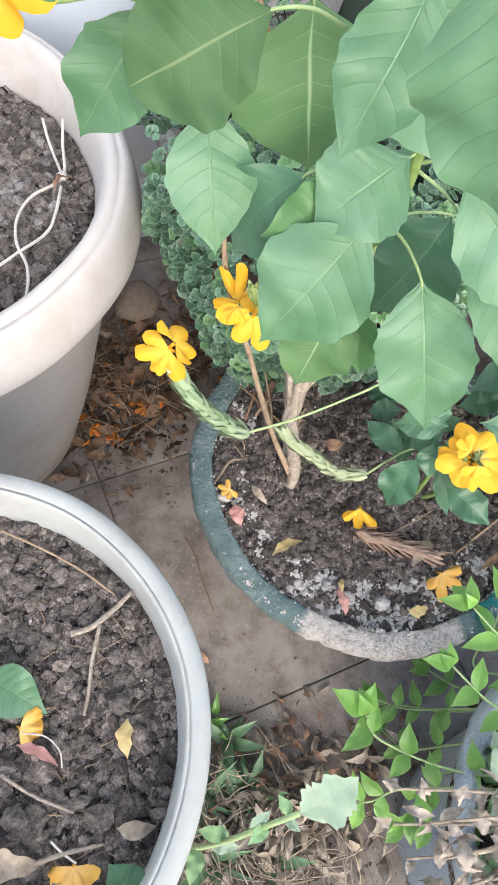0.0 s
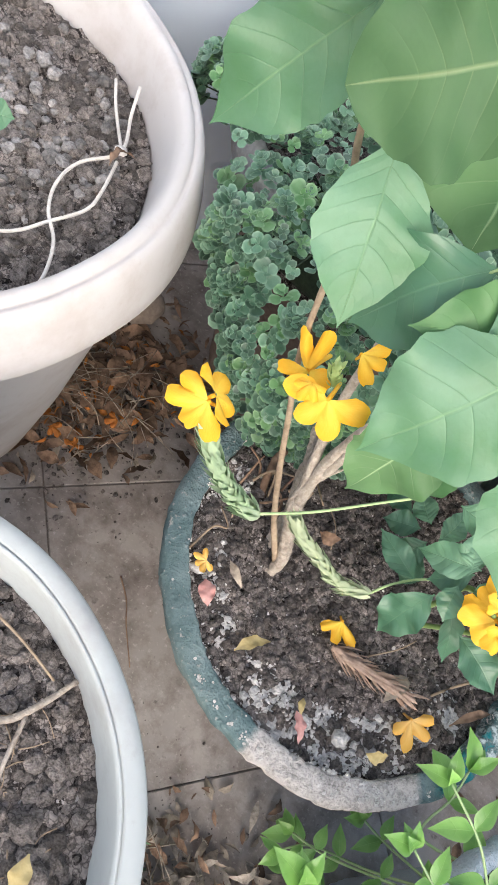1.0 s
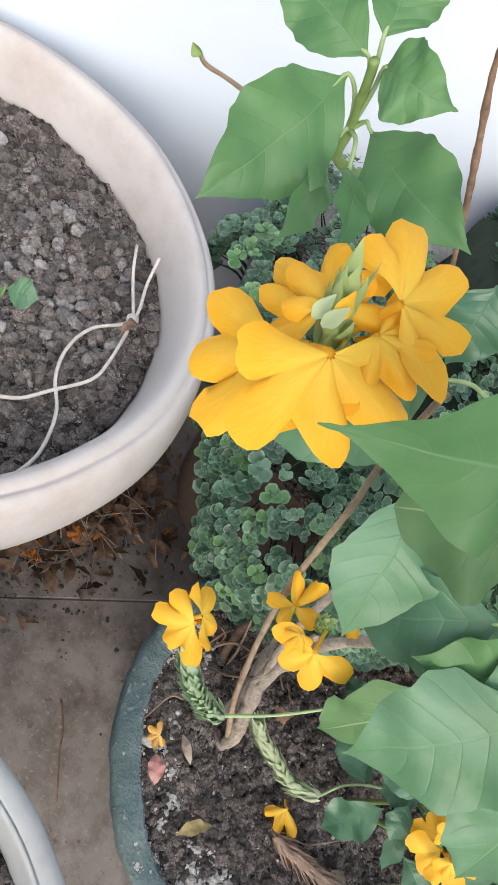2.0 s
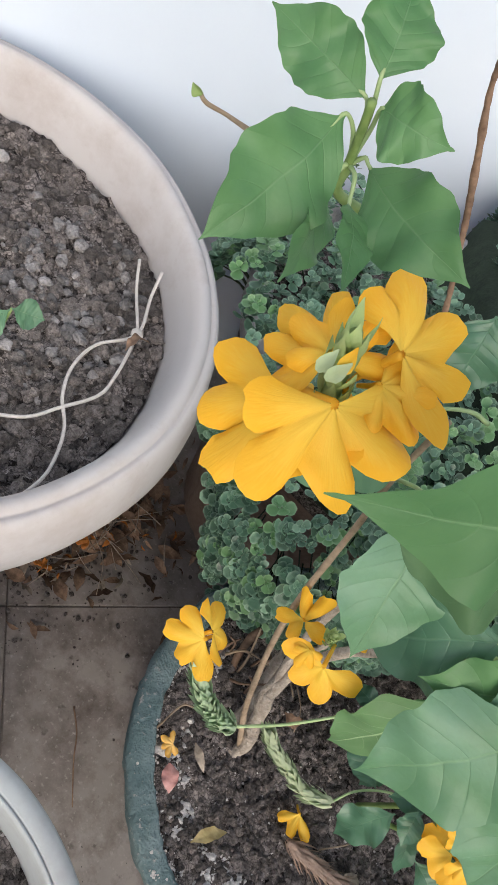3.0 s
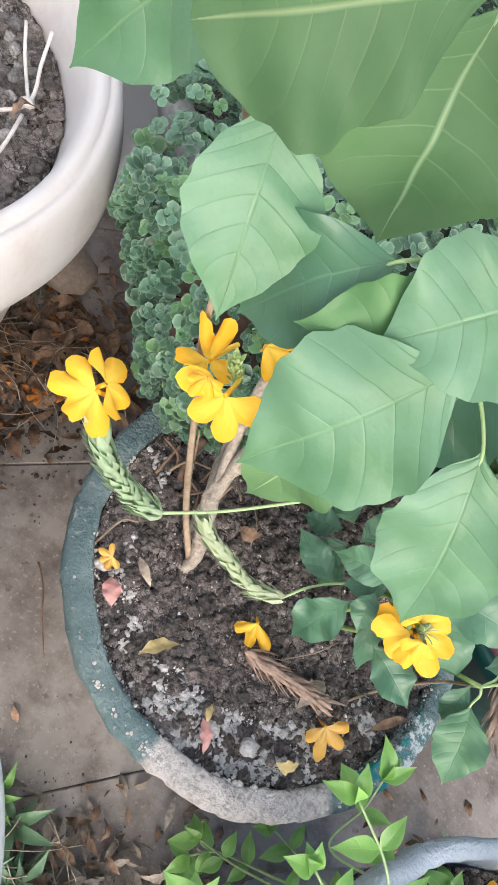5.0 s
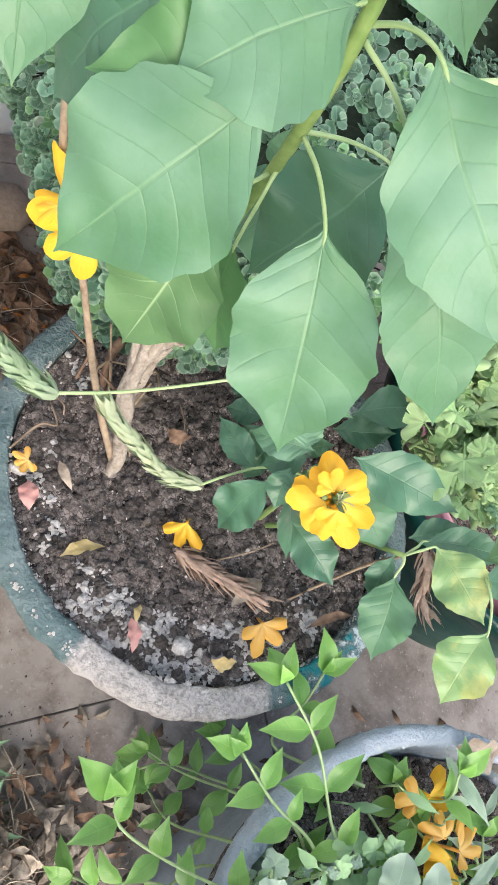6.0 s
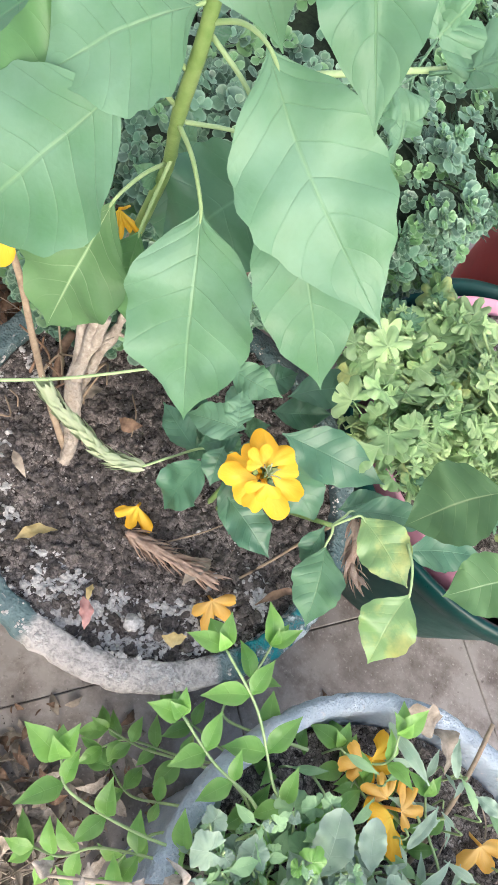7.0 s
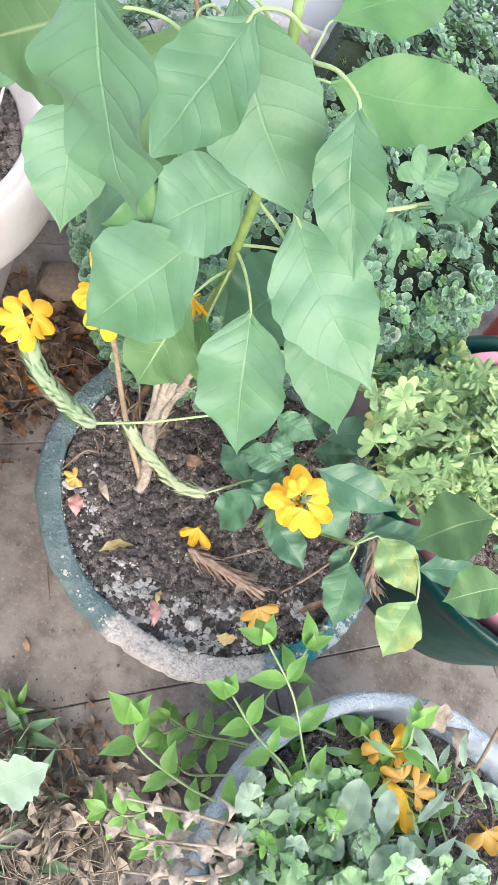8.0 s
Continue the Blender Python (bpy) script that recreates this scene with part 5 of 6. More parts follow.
for k, (p, q) in enumerate((((-0.066, 0.082, 0.316), (-0.043, 0.045, 0.316)), ((-0.106, 0.036, 0.311), (-0.073, 0.012, 0.314)), ((0.037, -0.017, 0.314), (0.071, 0.026, 0.317)), ((-0.152, 0.016, 0.314), (-0.137, 0.007, 0.314)))):
    solo("twig", tube([p, (Vector(p) + Vector(q)) / 2 + Vector((0.003, 0, 0.006)), q], 0.0008, 0.0006, 5, 5), STEM_TAN, "thin dry stalk on the potting soil", "twig", "stalks on the soil")


# ---- trailing sedum ----
def rosette_mesh(seed, young=False):
    """The tip of a shoot: crossed pairs of small round leaves, smaller towards the top."""
    rng = random.Random(seed)
    geos = []
    for k in range(6):
        tier = k // 2
        a = math.pi * (k % 2) + (math.pi / 2) * tier + rng.uniform(-0.3, 0.3)
        lift = (0.10, 0.35, 0.95)[tier]
        d = Vector((math.cos(a), math.sin(a), lift)).normalized()
        ln = (0.0118, 0.0098, 0.0062)[tier] * rng.uniform(0.82, 1.12)
        b = Vector((0, 0, 0.0022 * tier))
        geos.append(blade(b, b + d * ln, ln * rng.uniform(0.92, 1.08), (-math.cos(a) * lift, -math.sin(a) * lift, 1.0), arch=-0.08, fold=0.07, wave=0.0, widest=0.60, rows=6, cols=4, seed=seed + k, power=0.42, bend=rng.uniform(-0.05, 0.05)))
    g = joined(*geos)
    me = mesh_from("rosette", g[0], g[1], LEAF_SEDUM_YOUNG if young else LEAF_SEDUM, g[2])
    bm = bmesh.new()
    bm.from_mesh(me)
    heart = [v for v in bm.verts if v.co.length < 0.0055 and v.co.xy.length < 0.0012]
    bmesh.ops.remove_doubles(bm, verts=heart, dist=0.0035)
    bm.to_mesh(me)
    bm.free()
    return me


sedum = thing("trailing_sedum", (*SEDUM_AT, 0.43), "grey-green round-leaved sedum spilling over its pot", "plant")
rosettes = [rosette_mesh(k, k > 7) for k in range(10)]
blade_uvs = []
for me in rosettes:
    table = [(0.5, 0.5)] * len(me.vertices)
    for loop in me.loops:
        table[loop.vertex_index] = tuple(me.uv_layers["blade"].data[loop.index].uv)
    blade_uvs.append(table)
rng = random.Random(5)
stems = []


def sedum_surface(a, f):
    """The cushion's top and its fall over the rim. a: direction in degrees; f: 0 at the middle, 1 at the lowest trailing tips."""
    front = max(0.0, math.cos(radians(max(-90.0, min(90.0, (a + 90) * (4.2 if a < -90 else 1.8))))))
    beside = max(0.0, math.cos(radians(max(-90.0, min(90.0, (a + 125) * 2.2)))))
    right = max(0.0, math.cos(radians(a + 20)))
    back = max(0.0, math.cos(radians(max(-90.0, min(90.0, (a - 60) * 1.4)))))
    reach = 0.246 + 0.070 * max(front, 0.85 * beside) + 0.045 * right + 0.080 * back
    top = 0.486 + 0.060 * right + 0.012 * front + 0.085 * back
    if f < 0.60:
        r = reach * (f / 0.60)
        return r, top + 0.035 * (1 - (f / 0.60) ** 2)
    g = (f - 0.60) / 0.40
    fall = 0.05 + 0.16 * front + 0.16 * max(0.0, math.cos(radians(max(-90.0, min(90.0, (a + 5) * 1.9)))))
    return reach * (1 + 0.04 * math.sin(g * 3.1) - 0.05 * g), top - fall * g


def outward_of(a):
    return Vector((math.cos(radians(a)), math.sin(radians(a)), 0))


made = 0
extra, extra_young = [], []
for k in range(7000):
    a = rng.uniform(-40, 105) if k % 5 < 2 else rng.uniform(-172, -52) if k % 5 < 4 else rng.uniform(-205, -40)
    f = math.sqrt(rng.random())
    r, z = sedum_surface(a, f)
    where = outward_of(a) * r + Vector((0, 0, z))
    gap = noise.noise(where * 52 + Vector((7, 3, 1)))
    if gap < (-0.42 if a > -40 else -0.07) and rng.random() < 0.9:
        continue
    bumpy = 0.021 * noise.noise(Vector((math.cos(radians(a)) * r * 18, math.sin(radians(a)) * r * 18, z * 18)))
    outward = Vector((math.cos(radians(a)), math.sin(radians(a)), 0))
    p = Vector((*SEDUM_AT, 0)) + outward * (r + bumpy) + Vector((0, 0, z + bumpy + rng.uniform(-0.024, 0.008)))
    if (p.xy - Vector(WHITE_AT)).length < 0.274:
        continue
    up = (Vector((0, 0, 1)) + outward * (0.35 + 0.9 * max(0, f - 0.5)) + Vector((rng.uniform(-0.6, 0.6), rng.uniform(-0.6, 0.6), 0))).normalized()
    turn = up.to_track_quat("Z", "Y").to_matrix().to_4x4() @ Matrix.Rotation(rng.uniform(0, 6.28), 4, "Z")
    size = rng.uniform(0.55, 1.20) * (0.95 if a > 10 else 1.0)
    kind = k % 8 if rng.random() < 0.80 else 8 + k % 2
    near = -128 < a < -66 and made < 290 and f > 0.5
    if near:
        made += 1
        ob = new("rosette", rosettes[kind])
        ob.parent = sedum
        ob.matrix_basis = Matrix.Translation(p - Vector(sedum.location)) @ turn @ Matrix.Scale(size, 4)
    else:
        me = rosettes[kind]
        m = Matrix.Translation(p) @ turn @ Matrix.Scale(size, 4)
        (extra_young if kind > 7 else extra).append(([m @ v.co for v in me.vertices], [tuple(q.vertices) for q in me.polygons], blade_uvs[kind]))
    if k % 9 == 0:
        inner = Vector((*SEDUM_AT, 0)) + outward * r * 0.8 + Vector((0, 0, z - 0.03))
        stems.append(tube([inner, (inner + p) / 2 + Vector((0, 0, 0.012)), p], 0.0009, 0.0007, 4, 3))
tagged(part("far_growth", joined(*extra), LEAF_SEDUM, sedum), kind="stuff")
tagged(part("far_growth", joined(*extra_young), LEAF_SEDUM_YOUNG, sedum), kind="stuff")
tagged(part("stem_tangle", joined(*stems), STEM_AND_SHADE, sedum), kind="stuff")
# a near-black sheet under the cushion; its colour stands in for shade between rosettes
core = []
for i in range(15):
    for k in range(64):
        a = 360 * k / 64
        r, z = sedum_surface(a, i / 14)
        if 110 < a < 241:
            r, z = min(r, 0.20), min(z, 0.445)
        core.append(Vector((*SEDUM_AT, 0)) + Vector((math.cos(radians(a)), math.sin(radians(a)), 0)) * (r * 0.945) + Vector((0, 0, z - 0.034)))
part("old_growth", (core, [(i * 64 + k, i * 64 + (k + 1) % 64, (i + 1) * 64 + (k + 1) % 64, (i + 1) * 64 + k) for i in range(14) for k in range(64)]), STEM_AND_SHADE, sedum)


# ---- pale lobed plant in the pink pot ----
def lobed_leaf(base, direction, size, seed, depth=0.38):
    """A soft leaf cut into rounded lobes, cupped and ruffled, on a short stalk."""
    d = Vector(direction).normalized()
    b = Vector(base)
    up = Vector((0.5 * math.sin(seed * 3.1), -0.35 + 0.5 * math.cos(seed * 2.3), 1))
    c = b + d * size * 0.38
    leafy_fan = fan(c, d, up, size * 0.58, 5 if depth < 0.6 else 7, 235, 0.60, seed * 0.7, 0.35 * math.sin(seed), 0.84 - depth * 0.55, 0.6, 5, 5, True)
    return joined(leafy_fan, tube([b, (b + c) / 2, c], size * 0.022, size * 0.018, 4, 2))


lobed = thing("lobed_herb", (*TUB_AT, 0.26), "pale green herb with ragged lobed leaves", "plant")
rng = random.Random(31)
HERB_NEAR = Vector((0.040, 0.168, 0.470))
HERB_ACROSS = Vector((0.170, 0.235, 0.511)) - HERB_NEAR
HERB_DOWN = Vector((0.125, 0.057, 0.471)) - HERB_NEAR
for k in range(155):
    root = Vector((*TUB_AT, 0.257)) + Vector((rng.uniform(-0.15, 0.09), rng.uniform(-0.15, 0.09), 0))
    top = HERB_NEAR + HERB_ACROSS * rng.random() + HERB_DOWN * rng.random() + Vector((0, 0, rng.uniform(-0.05, 0.02)))
    if k % 4 == 0:
        top = HERB_NEAR + HERB_ACROSS * rng.uniform(0.08, 0.38) + HERB_DOWN * rng.uniform(0.0, 1.0)
    if k % 4 == 1:
        top = Vector((0.055, 0.199, 0.463)).lerp(Vector((0.122, 0.241, 0.483)), rng.random()) + Vector((rng.uniform(-0.02, 0.02), rng.uniform(-0.03, 0.01), rng.uniform(-0.03, 0.015)))
    if k >= 135:
        top = root + Vector((rng.uniform(-0.05, 0.05), rng.uniform(-0.08, 0.02), rng.uniform(0.05, 0.13)))
    mid = (root + top) / 2 + Vector((0, 0, 0.03))
    st = part("stem", tube([root, mid, top], 0.0022, 0.0013, 6, 7, 0.1), STEM_PALE, lobed)
    n = rng.randint(7, 10)
    for j in range(n):
        f = 0.45 + 0.55 * j / (n - 1)
        p = root.lerp(mid, f * 2) if f < 0.5 else mid.lerp(top, f * 2 - 1)
        b = rng.uniform(0, 6.28)
        w = Vector((math.cos(b), math.sin(b), rng.uniform(-0.3, 0.5)))
        part("leaf", lobed_leaf(p, w, 0.012 + 0.025 * rng.random() ** 1.6, k * 9 + j, rng.uniform(0.35, 0.68)), LEAF_LOBED if rng.random() < 0.8 else LEAF_YELLOW if rng.random() < 0.5 else LEAF, st)
for b, w, s in (((0.092, 0.083, 0.488), (-0.8, 0.3, 0.1), 0.045), ((0.107, 0.082, 0.505), (0.3, -0.8, 0.0), 0.050), ((0.087, 0.114, 0.521), (-0.7, 0.5, 0.1), 0.045), ((0.094, 0.104, 0.510), (-0.2, -0.6, 0.1), 0.042), ((0.069, 0.119, 0.507), (-0.8, 0.0, 0.0), 0.045)):
    part("leaf", lobed_leaf(b, w, s * 0.72, s * 900 + b[0] * 50, 0.50), LEAF_LOBED, lobed)
leaf(lobed, (0.112, 0.058, 0.505), (0.097, 0.034, 0.486), 0.026, LEAF_LOBED, fold=0.05, widest=0.6)
part("runner", tube([(-0.054, 0.036, 0.709), (-0.028, 0.062, 0.717), (-0.010, 0.100, 0.712), (0.015, 0.146, 0.711)], 0.0016, 0.0016, 6, 6), STEM_PALE, lobed, "long pale runner")
for k, (b, d, s) in enumerate((((-0.021, 0.081, 0.713), (0.0, 0.5, 0.6), 0.040), ((-0.015, 0.082, 0.715), (0.5, 0.3, 0.3), 0.052), ((-0.021, 0.081, 0.712), (0.3, -0.2, -0.6), 0.040), ((-0.019, 0.081, 0.713), (-0.2, -0.4, -0.3), 0.030))):
    part("leaf", lobed_leaf(b, d, s, k + 400, 0.18), LEAF, lobed)


# ---- plants in the blue pot ----
vine = thing("trailing_vine", (0.22, -0.16, SOIL_BLUE), "bright green trailing vine with pointed glossy leaves", "plant")


def trail(points, leaves, size, seed, radius=0.0014):
    """A pale jointed vine with clasping pointed leaves, crowded at the tip."""
    st = part("stem", tube(points, radius, radius * 0.7, 6, 8), STEM_PALE, vine)
    path = smooth_path(points, 8)
    rng = random.Random(seed)
    nodes = max(3, round(leaves * 0.52))
    for k in range(nodes):
        f = 0.15 + 0.85 * (k / (nodes - 1)) ** 0.8
        i = min(int(f * (len(path) - 1)), len(path) - 1)
        d = (path[i] - path[max(i - 2, 0)]).normalized()
        turn = rng.uniform(0, 3.1)
        side = (d.cross(Vector((0, 0, 1))).normalized() * math.cos(turn * 0.45) + Vector((0, 0, 1)) * 0.35 * math.sin(turn)).normalized()
        last = k == nodes - 1
        for q in range(4 if last else 2):
            s = size * rng.uniform(0.78, 1.20) * (0.85 if last and q > 1 else 1.0)
            across = side if q < 2 else (d.cross(side)).normalized()
            w = (across * (1 if q % 2 else -1) * (0.55 if last else 0.85) + d * (0.75 if last else 0.45) + Vector((0, 0, rng.uniform(0.0, 0.35)))).normalized()
            part("leaf", blade(path[i], path[i] + w * s, s * rng.uniform(0.44, 0.56), Vector((0, -0.35, 1)) + d * 0.5 - w * 0.3, arch=0.12, fold=0.13, wave=0.03, widest=0.38, rows=9, cols=6, seed=seed + k + q, power=0.85), LEAF_VINE, st)


trail([(0.245, -0.165, 0.328), (0.220, -0.160, 0.372), (0.193, -0.152, 0.376), (0.150, -0.118, 0.396), (0.106, -0.096, 0.404)], 9, 0.031, 1)
trail([(0.210, -0.112, 0.363), (0.154, -0.113, 0.309), (0.157, -0.074, 0.325), (0.156, -0.050, 0.335)], 6, 0.031, 2)
trail([(0.242, -0.189, 0.323), (0.195, -0.205, 0.372), (0.134, -0.219, 0.353), (0.069, -0.222, 0.366), (0.050, -0.209, 0.374)], 10, 0.031, 3)
trail([(0.226, -0.172, 0.323), (0.180, -0.166, 0.375), (0.141, -0.161, 0.385), (0.104, -0.148, 0.393)], 7, 0.026, 4)
trail([(0.216, -0.172, 0.323), (0.164, -0.159, 0.353), (0.125, -0.155, 0.228), (0.094, -0.153, 0.203)], 7, 0.027, 5)
trail([(0.227, -0.210, 0.323), (0.180, -0.218, 0.358), (0.127, -0.236, 0.273), (0.107, -0.255, 0.246), (0.088, -0.260, 0.223)], 9, 0.028, 6)
trail([(0.221, -0.183, 0.323), (0.159, -0.187, 0.338), (0.138, -0.191, 0.222), (0.117, -0.176, 0.180)], 8, 0.026, 7)
trail([(0.272, -0.147, 0.323), (0.314, -0.123, 0.360), (0.256, -0.101, 0.336), (0.271, -0.088, 0.371), (0.264, -0.070, 0.387)], 7, 0.029, 8)
trail([(0.263, -0.178, 0.323), (0.278, -0.166, 0.373), (0.226, -0.114, 0.330), (0.203, -0.130, 0.328)], 7, 0.030, 9)
trail([(0.228, -0.232, 0.323), (0.194, -0.246, 0.363), (0.155, -0.254, 0.307), (0.129, -0.267, 0.289)], 8, 0.027, 10)
trail([(0.311, -0.116, 0.323), (0.228, -0.130, 0.304), (0.192, -0.188, 0.298)], 7, 0.030, 13)

trail([(0.199, -0.135, 0.333), (0.164, -0.143, 0.239), (0.115, -0.152, 0.206), (0.101, -0.166, 0.180)], 7, 0.026, 14)
trail([(0.210, -0.145, 0.333), (0.158, -0.124, 0.264), (0.126, -0.118, 0.259)], 6, 0.026, 15)
trail([(0.201, -0.199, 0.328), (0.167, -0.204, 0.267), (0.150, -0.226, 0.259), (0.144, -0.252, 0.253)], 7, 0.027, 16)

trail([(0.300, -0.150, 0.328), (0.290, -0.130, 0.365), (0.262, -0.110, 0.352), (0.240, -0.092, 0.350)], 6, 0.026, 17)
trail([(0.330, -0.140, 0.328), (0.320, -0.112, 0.362), (0.292, -0.096, 0.352), (0.270, -0.098, 0.350)], 6, 0.025, 18)
trail([(0.360, -0.170, 0.328), (0.352, -0.140, 0.360), (0.330, -0.110, 0.356), (0.318, -0.090, 0.360)], 6, 0.024, 19)

downy = thing("downy_herb", (0.27, -0.25, SOIL_BLUE), "grey-green downy herb with rounded scalloped leaves", "plant")
rng = random.Random(44)
for k in range(540):
    x, y = rng.uniform(0.160, 0.42), rng.uniform(-0.38, -0.165)
    if (Vector((x, y)) - Vector(BLUE_AT)).length > 0.165 or (x < 0.23 and y > -0.20):
        continue
    foot = Vector((x, y, SOIL_BLUE))
    lean = (foot.xy - Vector(BLUE_AT)) * (0.12 if x < 0.26 else 0.0)
    top = foot + Vector((lean.x + rng.uniform(-0.03, 0.03), lean.y + rng.uniform(-0.03, 0.03), rng.uniform(0.025, 0.085)))
    st = part("stem", tube([foot, (foot + top) / 2 + Vector((0.004, 0, 0)), top], 0.0014, 0.0010, 5, 4), STEM_PALE, downy)
    for j in range(rng.randint(3, 5)):
        a = rng.uniform(0, 6.28)
        d = Vector((math.cos(a), math.sin(a), rng.uniform(0.0, 0.5))).normalized()
        s = 0.006 + 0.024 * rng.random() ** 1.7
        p = foot.lerp(top, 1.0 if j == 0 else rng.uniform(0.5, 1.0))
        slim = rng.random() < 0.3
        face = (rng.uniform(-0.6, 0.6), -0.3 + rng.uniform(-0.5, 0.5), 1)
        coat = LEAF_SOFT if slim or rng.random() < 0.35 else LEAF_GREY if rng.random() < 0.9 else LEAF_VINE
        if slim:
            part("leaf", blade(p, p + d * s, s * 0.42, face, arch=0.08, fold=0.12, wave=0.10, widest=0.40, rows=10, cols=4, seed=k + j, tooth=0.05, stalk=0.2, power=0.8), coat, st)
        else:
            part("leaf", fan(p + d * s * 0.35, d, face, s * 0.52, 7, 310, 0.30, k + j * 1.3, 0.35 * math.sin(k), 0.86, 0.6, 5, 4, True), coat, st)
for k in range(120):
    a, r = rng.uniform(-70, 150), rng.uniform(0.02, 0.160)
    p = Vector((BLUE_AT[0] + r * math.cos(radians(a)), BLUE_AT[1] + r * math.sin(radians(a)), SOIL_BLUE + rng.uniform(0.012, 0.045)))
    w = rng.uniform(0, 6.28)
    d = Vector((math.cos(w), math.sin(w), rng.uniform(-0.2, 0.5))).normalized()
    s = rng.uniform(0.012, 0.036)
    st = part("stem", tube([(p.x, p.y, SOIL_BLUE - 0.004), p - d * 0.006, p], 0.0010, 0.0008, 5, 4), STEM_PALE, downy)
    part("leaf", blade(p, p + d * s, s * 0.26, (rng.uniform(-0.5, 0.5), -0.3, 1), arch=0.12, fold=0.12, wave=0.04, widest=0.42, rows=10, cols=4, seed=k + 700), LEAF_GREY if k % 3 else LEAF_SOFT, st)
for b, t, w in (((0.172, -0.164, 0.340), (0.156, -0.213, 0.324), 0.045), ((0.199, -0.147, 0.364), (0.210, -0.177, 0.364), 0.030), ((0.242, -0.187, 0.389), (0.233, -0.143, 0.405), 0.050), ((0.273, -0.168, 0.398), (0.260, -0.135, 0.403), 0.034), ((0.193, -0.209, 0.356), (0.222, -0.239, 0.371), 0.040), ((0.222, -0.180, 0.373), (0.250, -0.202, 0.389), 0.040), ((0.274, -0.204, 0.399), (0.280, -0.172, 0.410), 0.036), ((0.307, -0.087, 0.378), (0.262, -0.059, 0.368), 0.020), ((0.314, -0.099, 0.387), (0.305, -0.136, 0.379), 0.016), ((0.308, -0.048, 0.397), (0.320, -0.074, 0.390), 0.014), ((0.336, -0.079, 0.396), (0.355, -0.084, 0.406), 0.020)):
    leaf(downy, b, t, w * 0.62, LEAF_GREY, lobes=0.04, widest=0.54, fold=0.14, power=0.5, ragged=0.08, wave=0.12, tooth=0.03, acute=0.1)

for k, (p, o, size) in enumerate((((0.262, -0.090, 0.340), (0.9, 0.3, 0.0), 0.026), ((0.257, -0.096, 0.339), (-0.7, -0.4, 0.0), 0.021), ((0.297, -0.112, 0.345), (0.5, 0.5, 0.0), 0.025), ((0.292, -0.120, 0.345), (-0.3, -0.8, 0.0), 0.031), ((0.283, -0.110, 0.345), (-0.8, 0.3, 0.0), 0.021), ((0.385, -0.095, 0.328), (0.6, -0.5, -0.1), 0.027))):
    solo("fallen_flower", floret(Vector(p) + Vector((0, 0, 0.022)), o, (0.0, -0.35, 1), size, 3 if k % 2 else 4, 170, 0.35, k * 3.3 + 1, 0.3, 0.5), PETAL_FADED if k % 3 else PETAL, "fallen orange flower among the vine stems", "flower", "fallen flowers")
solo("fallen_leaf", curled((0.289, -0.037, 0.366), 0.042, 0.030, 0.4, 0.1, 0.5, 14, 0.35), STRAW_LEAF, "pale dry leaf caught on the blue rim", "leaf", "fallen leaves")
solo("fallen_leaf", curled((0.321, -0.047, 0.350), 0.042, 0.026, -0.7, 0.2, 0.9, 15, 0.35), STRAW_LEAF, "crumpled bleached leaf among the stems", "leaf", "fallen leaves")
for k in range(14):
    a, r = radians(rng.uniform(-40, 140)), rng.uniform(0.03, 0.150)
    p = Vector((BLUE_AT[0] + r * math.cos(a), BLUE_AT[1] + r * math.sin(a), SOIL_BLUE + 0.008))
    w = Vector((rng.uniform(-1, 1), rng.uniform(-1, 1), rng.uniform(0.0, 0.5))).normalized() * rng.uniform(0.010, 0.026)
    solo("twig", tube([p - Vector((w.x, w.y, 0.012)), p + Vector((0, 0, 0.004)), p + w], 0.0009, 0.0006, 5, 5), STRAW_LEAF, "bleached dry stalk on the blue pot's soil", "twig", "stalks on the soil")
solo("twig", tube([(0.330, -0.154, 0.333), (0.345, -0.096, 0.348), (0.348, -0.053, 0.363), (0.353, -0.008, 0.368)], 0.0022, 0.0018, 6, 6, 0.2), STEM_TAN, "brown twig lying across the blue pot", "twig")

# ---- things in the white pot ----
solo("cord", joined(tube([(-0.442, 0.204, 0.465), (-0.432, 0.183, 0.453), (-0.413, 0.146, 0.447), (-0.426, 0.107, 0.447), (-0.423, 0.075, 0.447), (-0.408, 0.048, 0.447), (-0.384, 0.026, 0.447), (-0.367, -0.008, 0.447), (-0.365, -0.039, 0.447)], 0.0016, 0.0015, 7, 8),
    tube([(-0.468, 0.206, 0.453), (-0.448, 0.183, 0.447), (-0.414, 0.148, 0.447)], 0.0015, 0.0015, 7, 6), tube([(-0.407, 0.133, 0.448), (-0.395, 0.099, 0.447), (-0.390, 0.072, 0.447), (-0.401, 0.038, 0.447), (-0.411, 0.011, 0.447), (-0.433, -0.012, 0.447)], 0.0016, 0.0015, 7, 8), clod((-0.413, 0.147, 0.447), 0.0048, 3)), CORD, "knotted white plastic cord lying on the soil", "cord")
solo("fallen_leaf", curled((-0.402, 0.132, 0.455), 0.027, 0.012, 1.3, 0.1, 0.8, 16), DEAD_LEAF, "small rust-brown leaf beside the knot", "leaf", "fallen leaves")
seedling = thing("seedling", (*(-0.495, 0.071, 0.459)[:2], SOIL_WHITE), "small green seedling in the white pot", "plant")
seed_top = Vector((-0.469, 0.037, 0.501))
part("stem", tube([(seed_top.x - 0.01, seed_top.y, SOIL_WHITE - 0.01), (seed_top.x - 0.006, seed_top.y, SOIL_WHITE + 0.02), seed_top], 0.0016, 0.0012, 6, 5), STEM_GREEN, seedling)
leaf(seedling, seed_top, (-0.446, 0.046, 0.508), 0.026, LEAF, fold=0.08, widest=0.55)
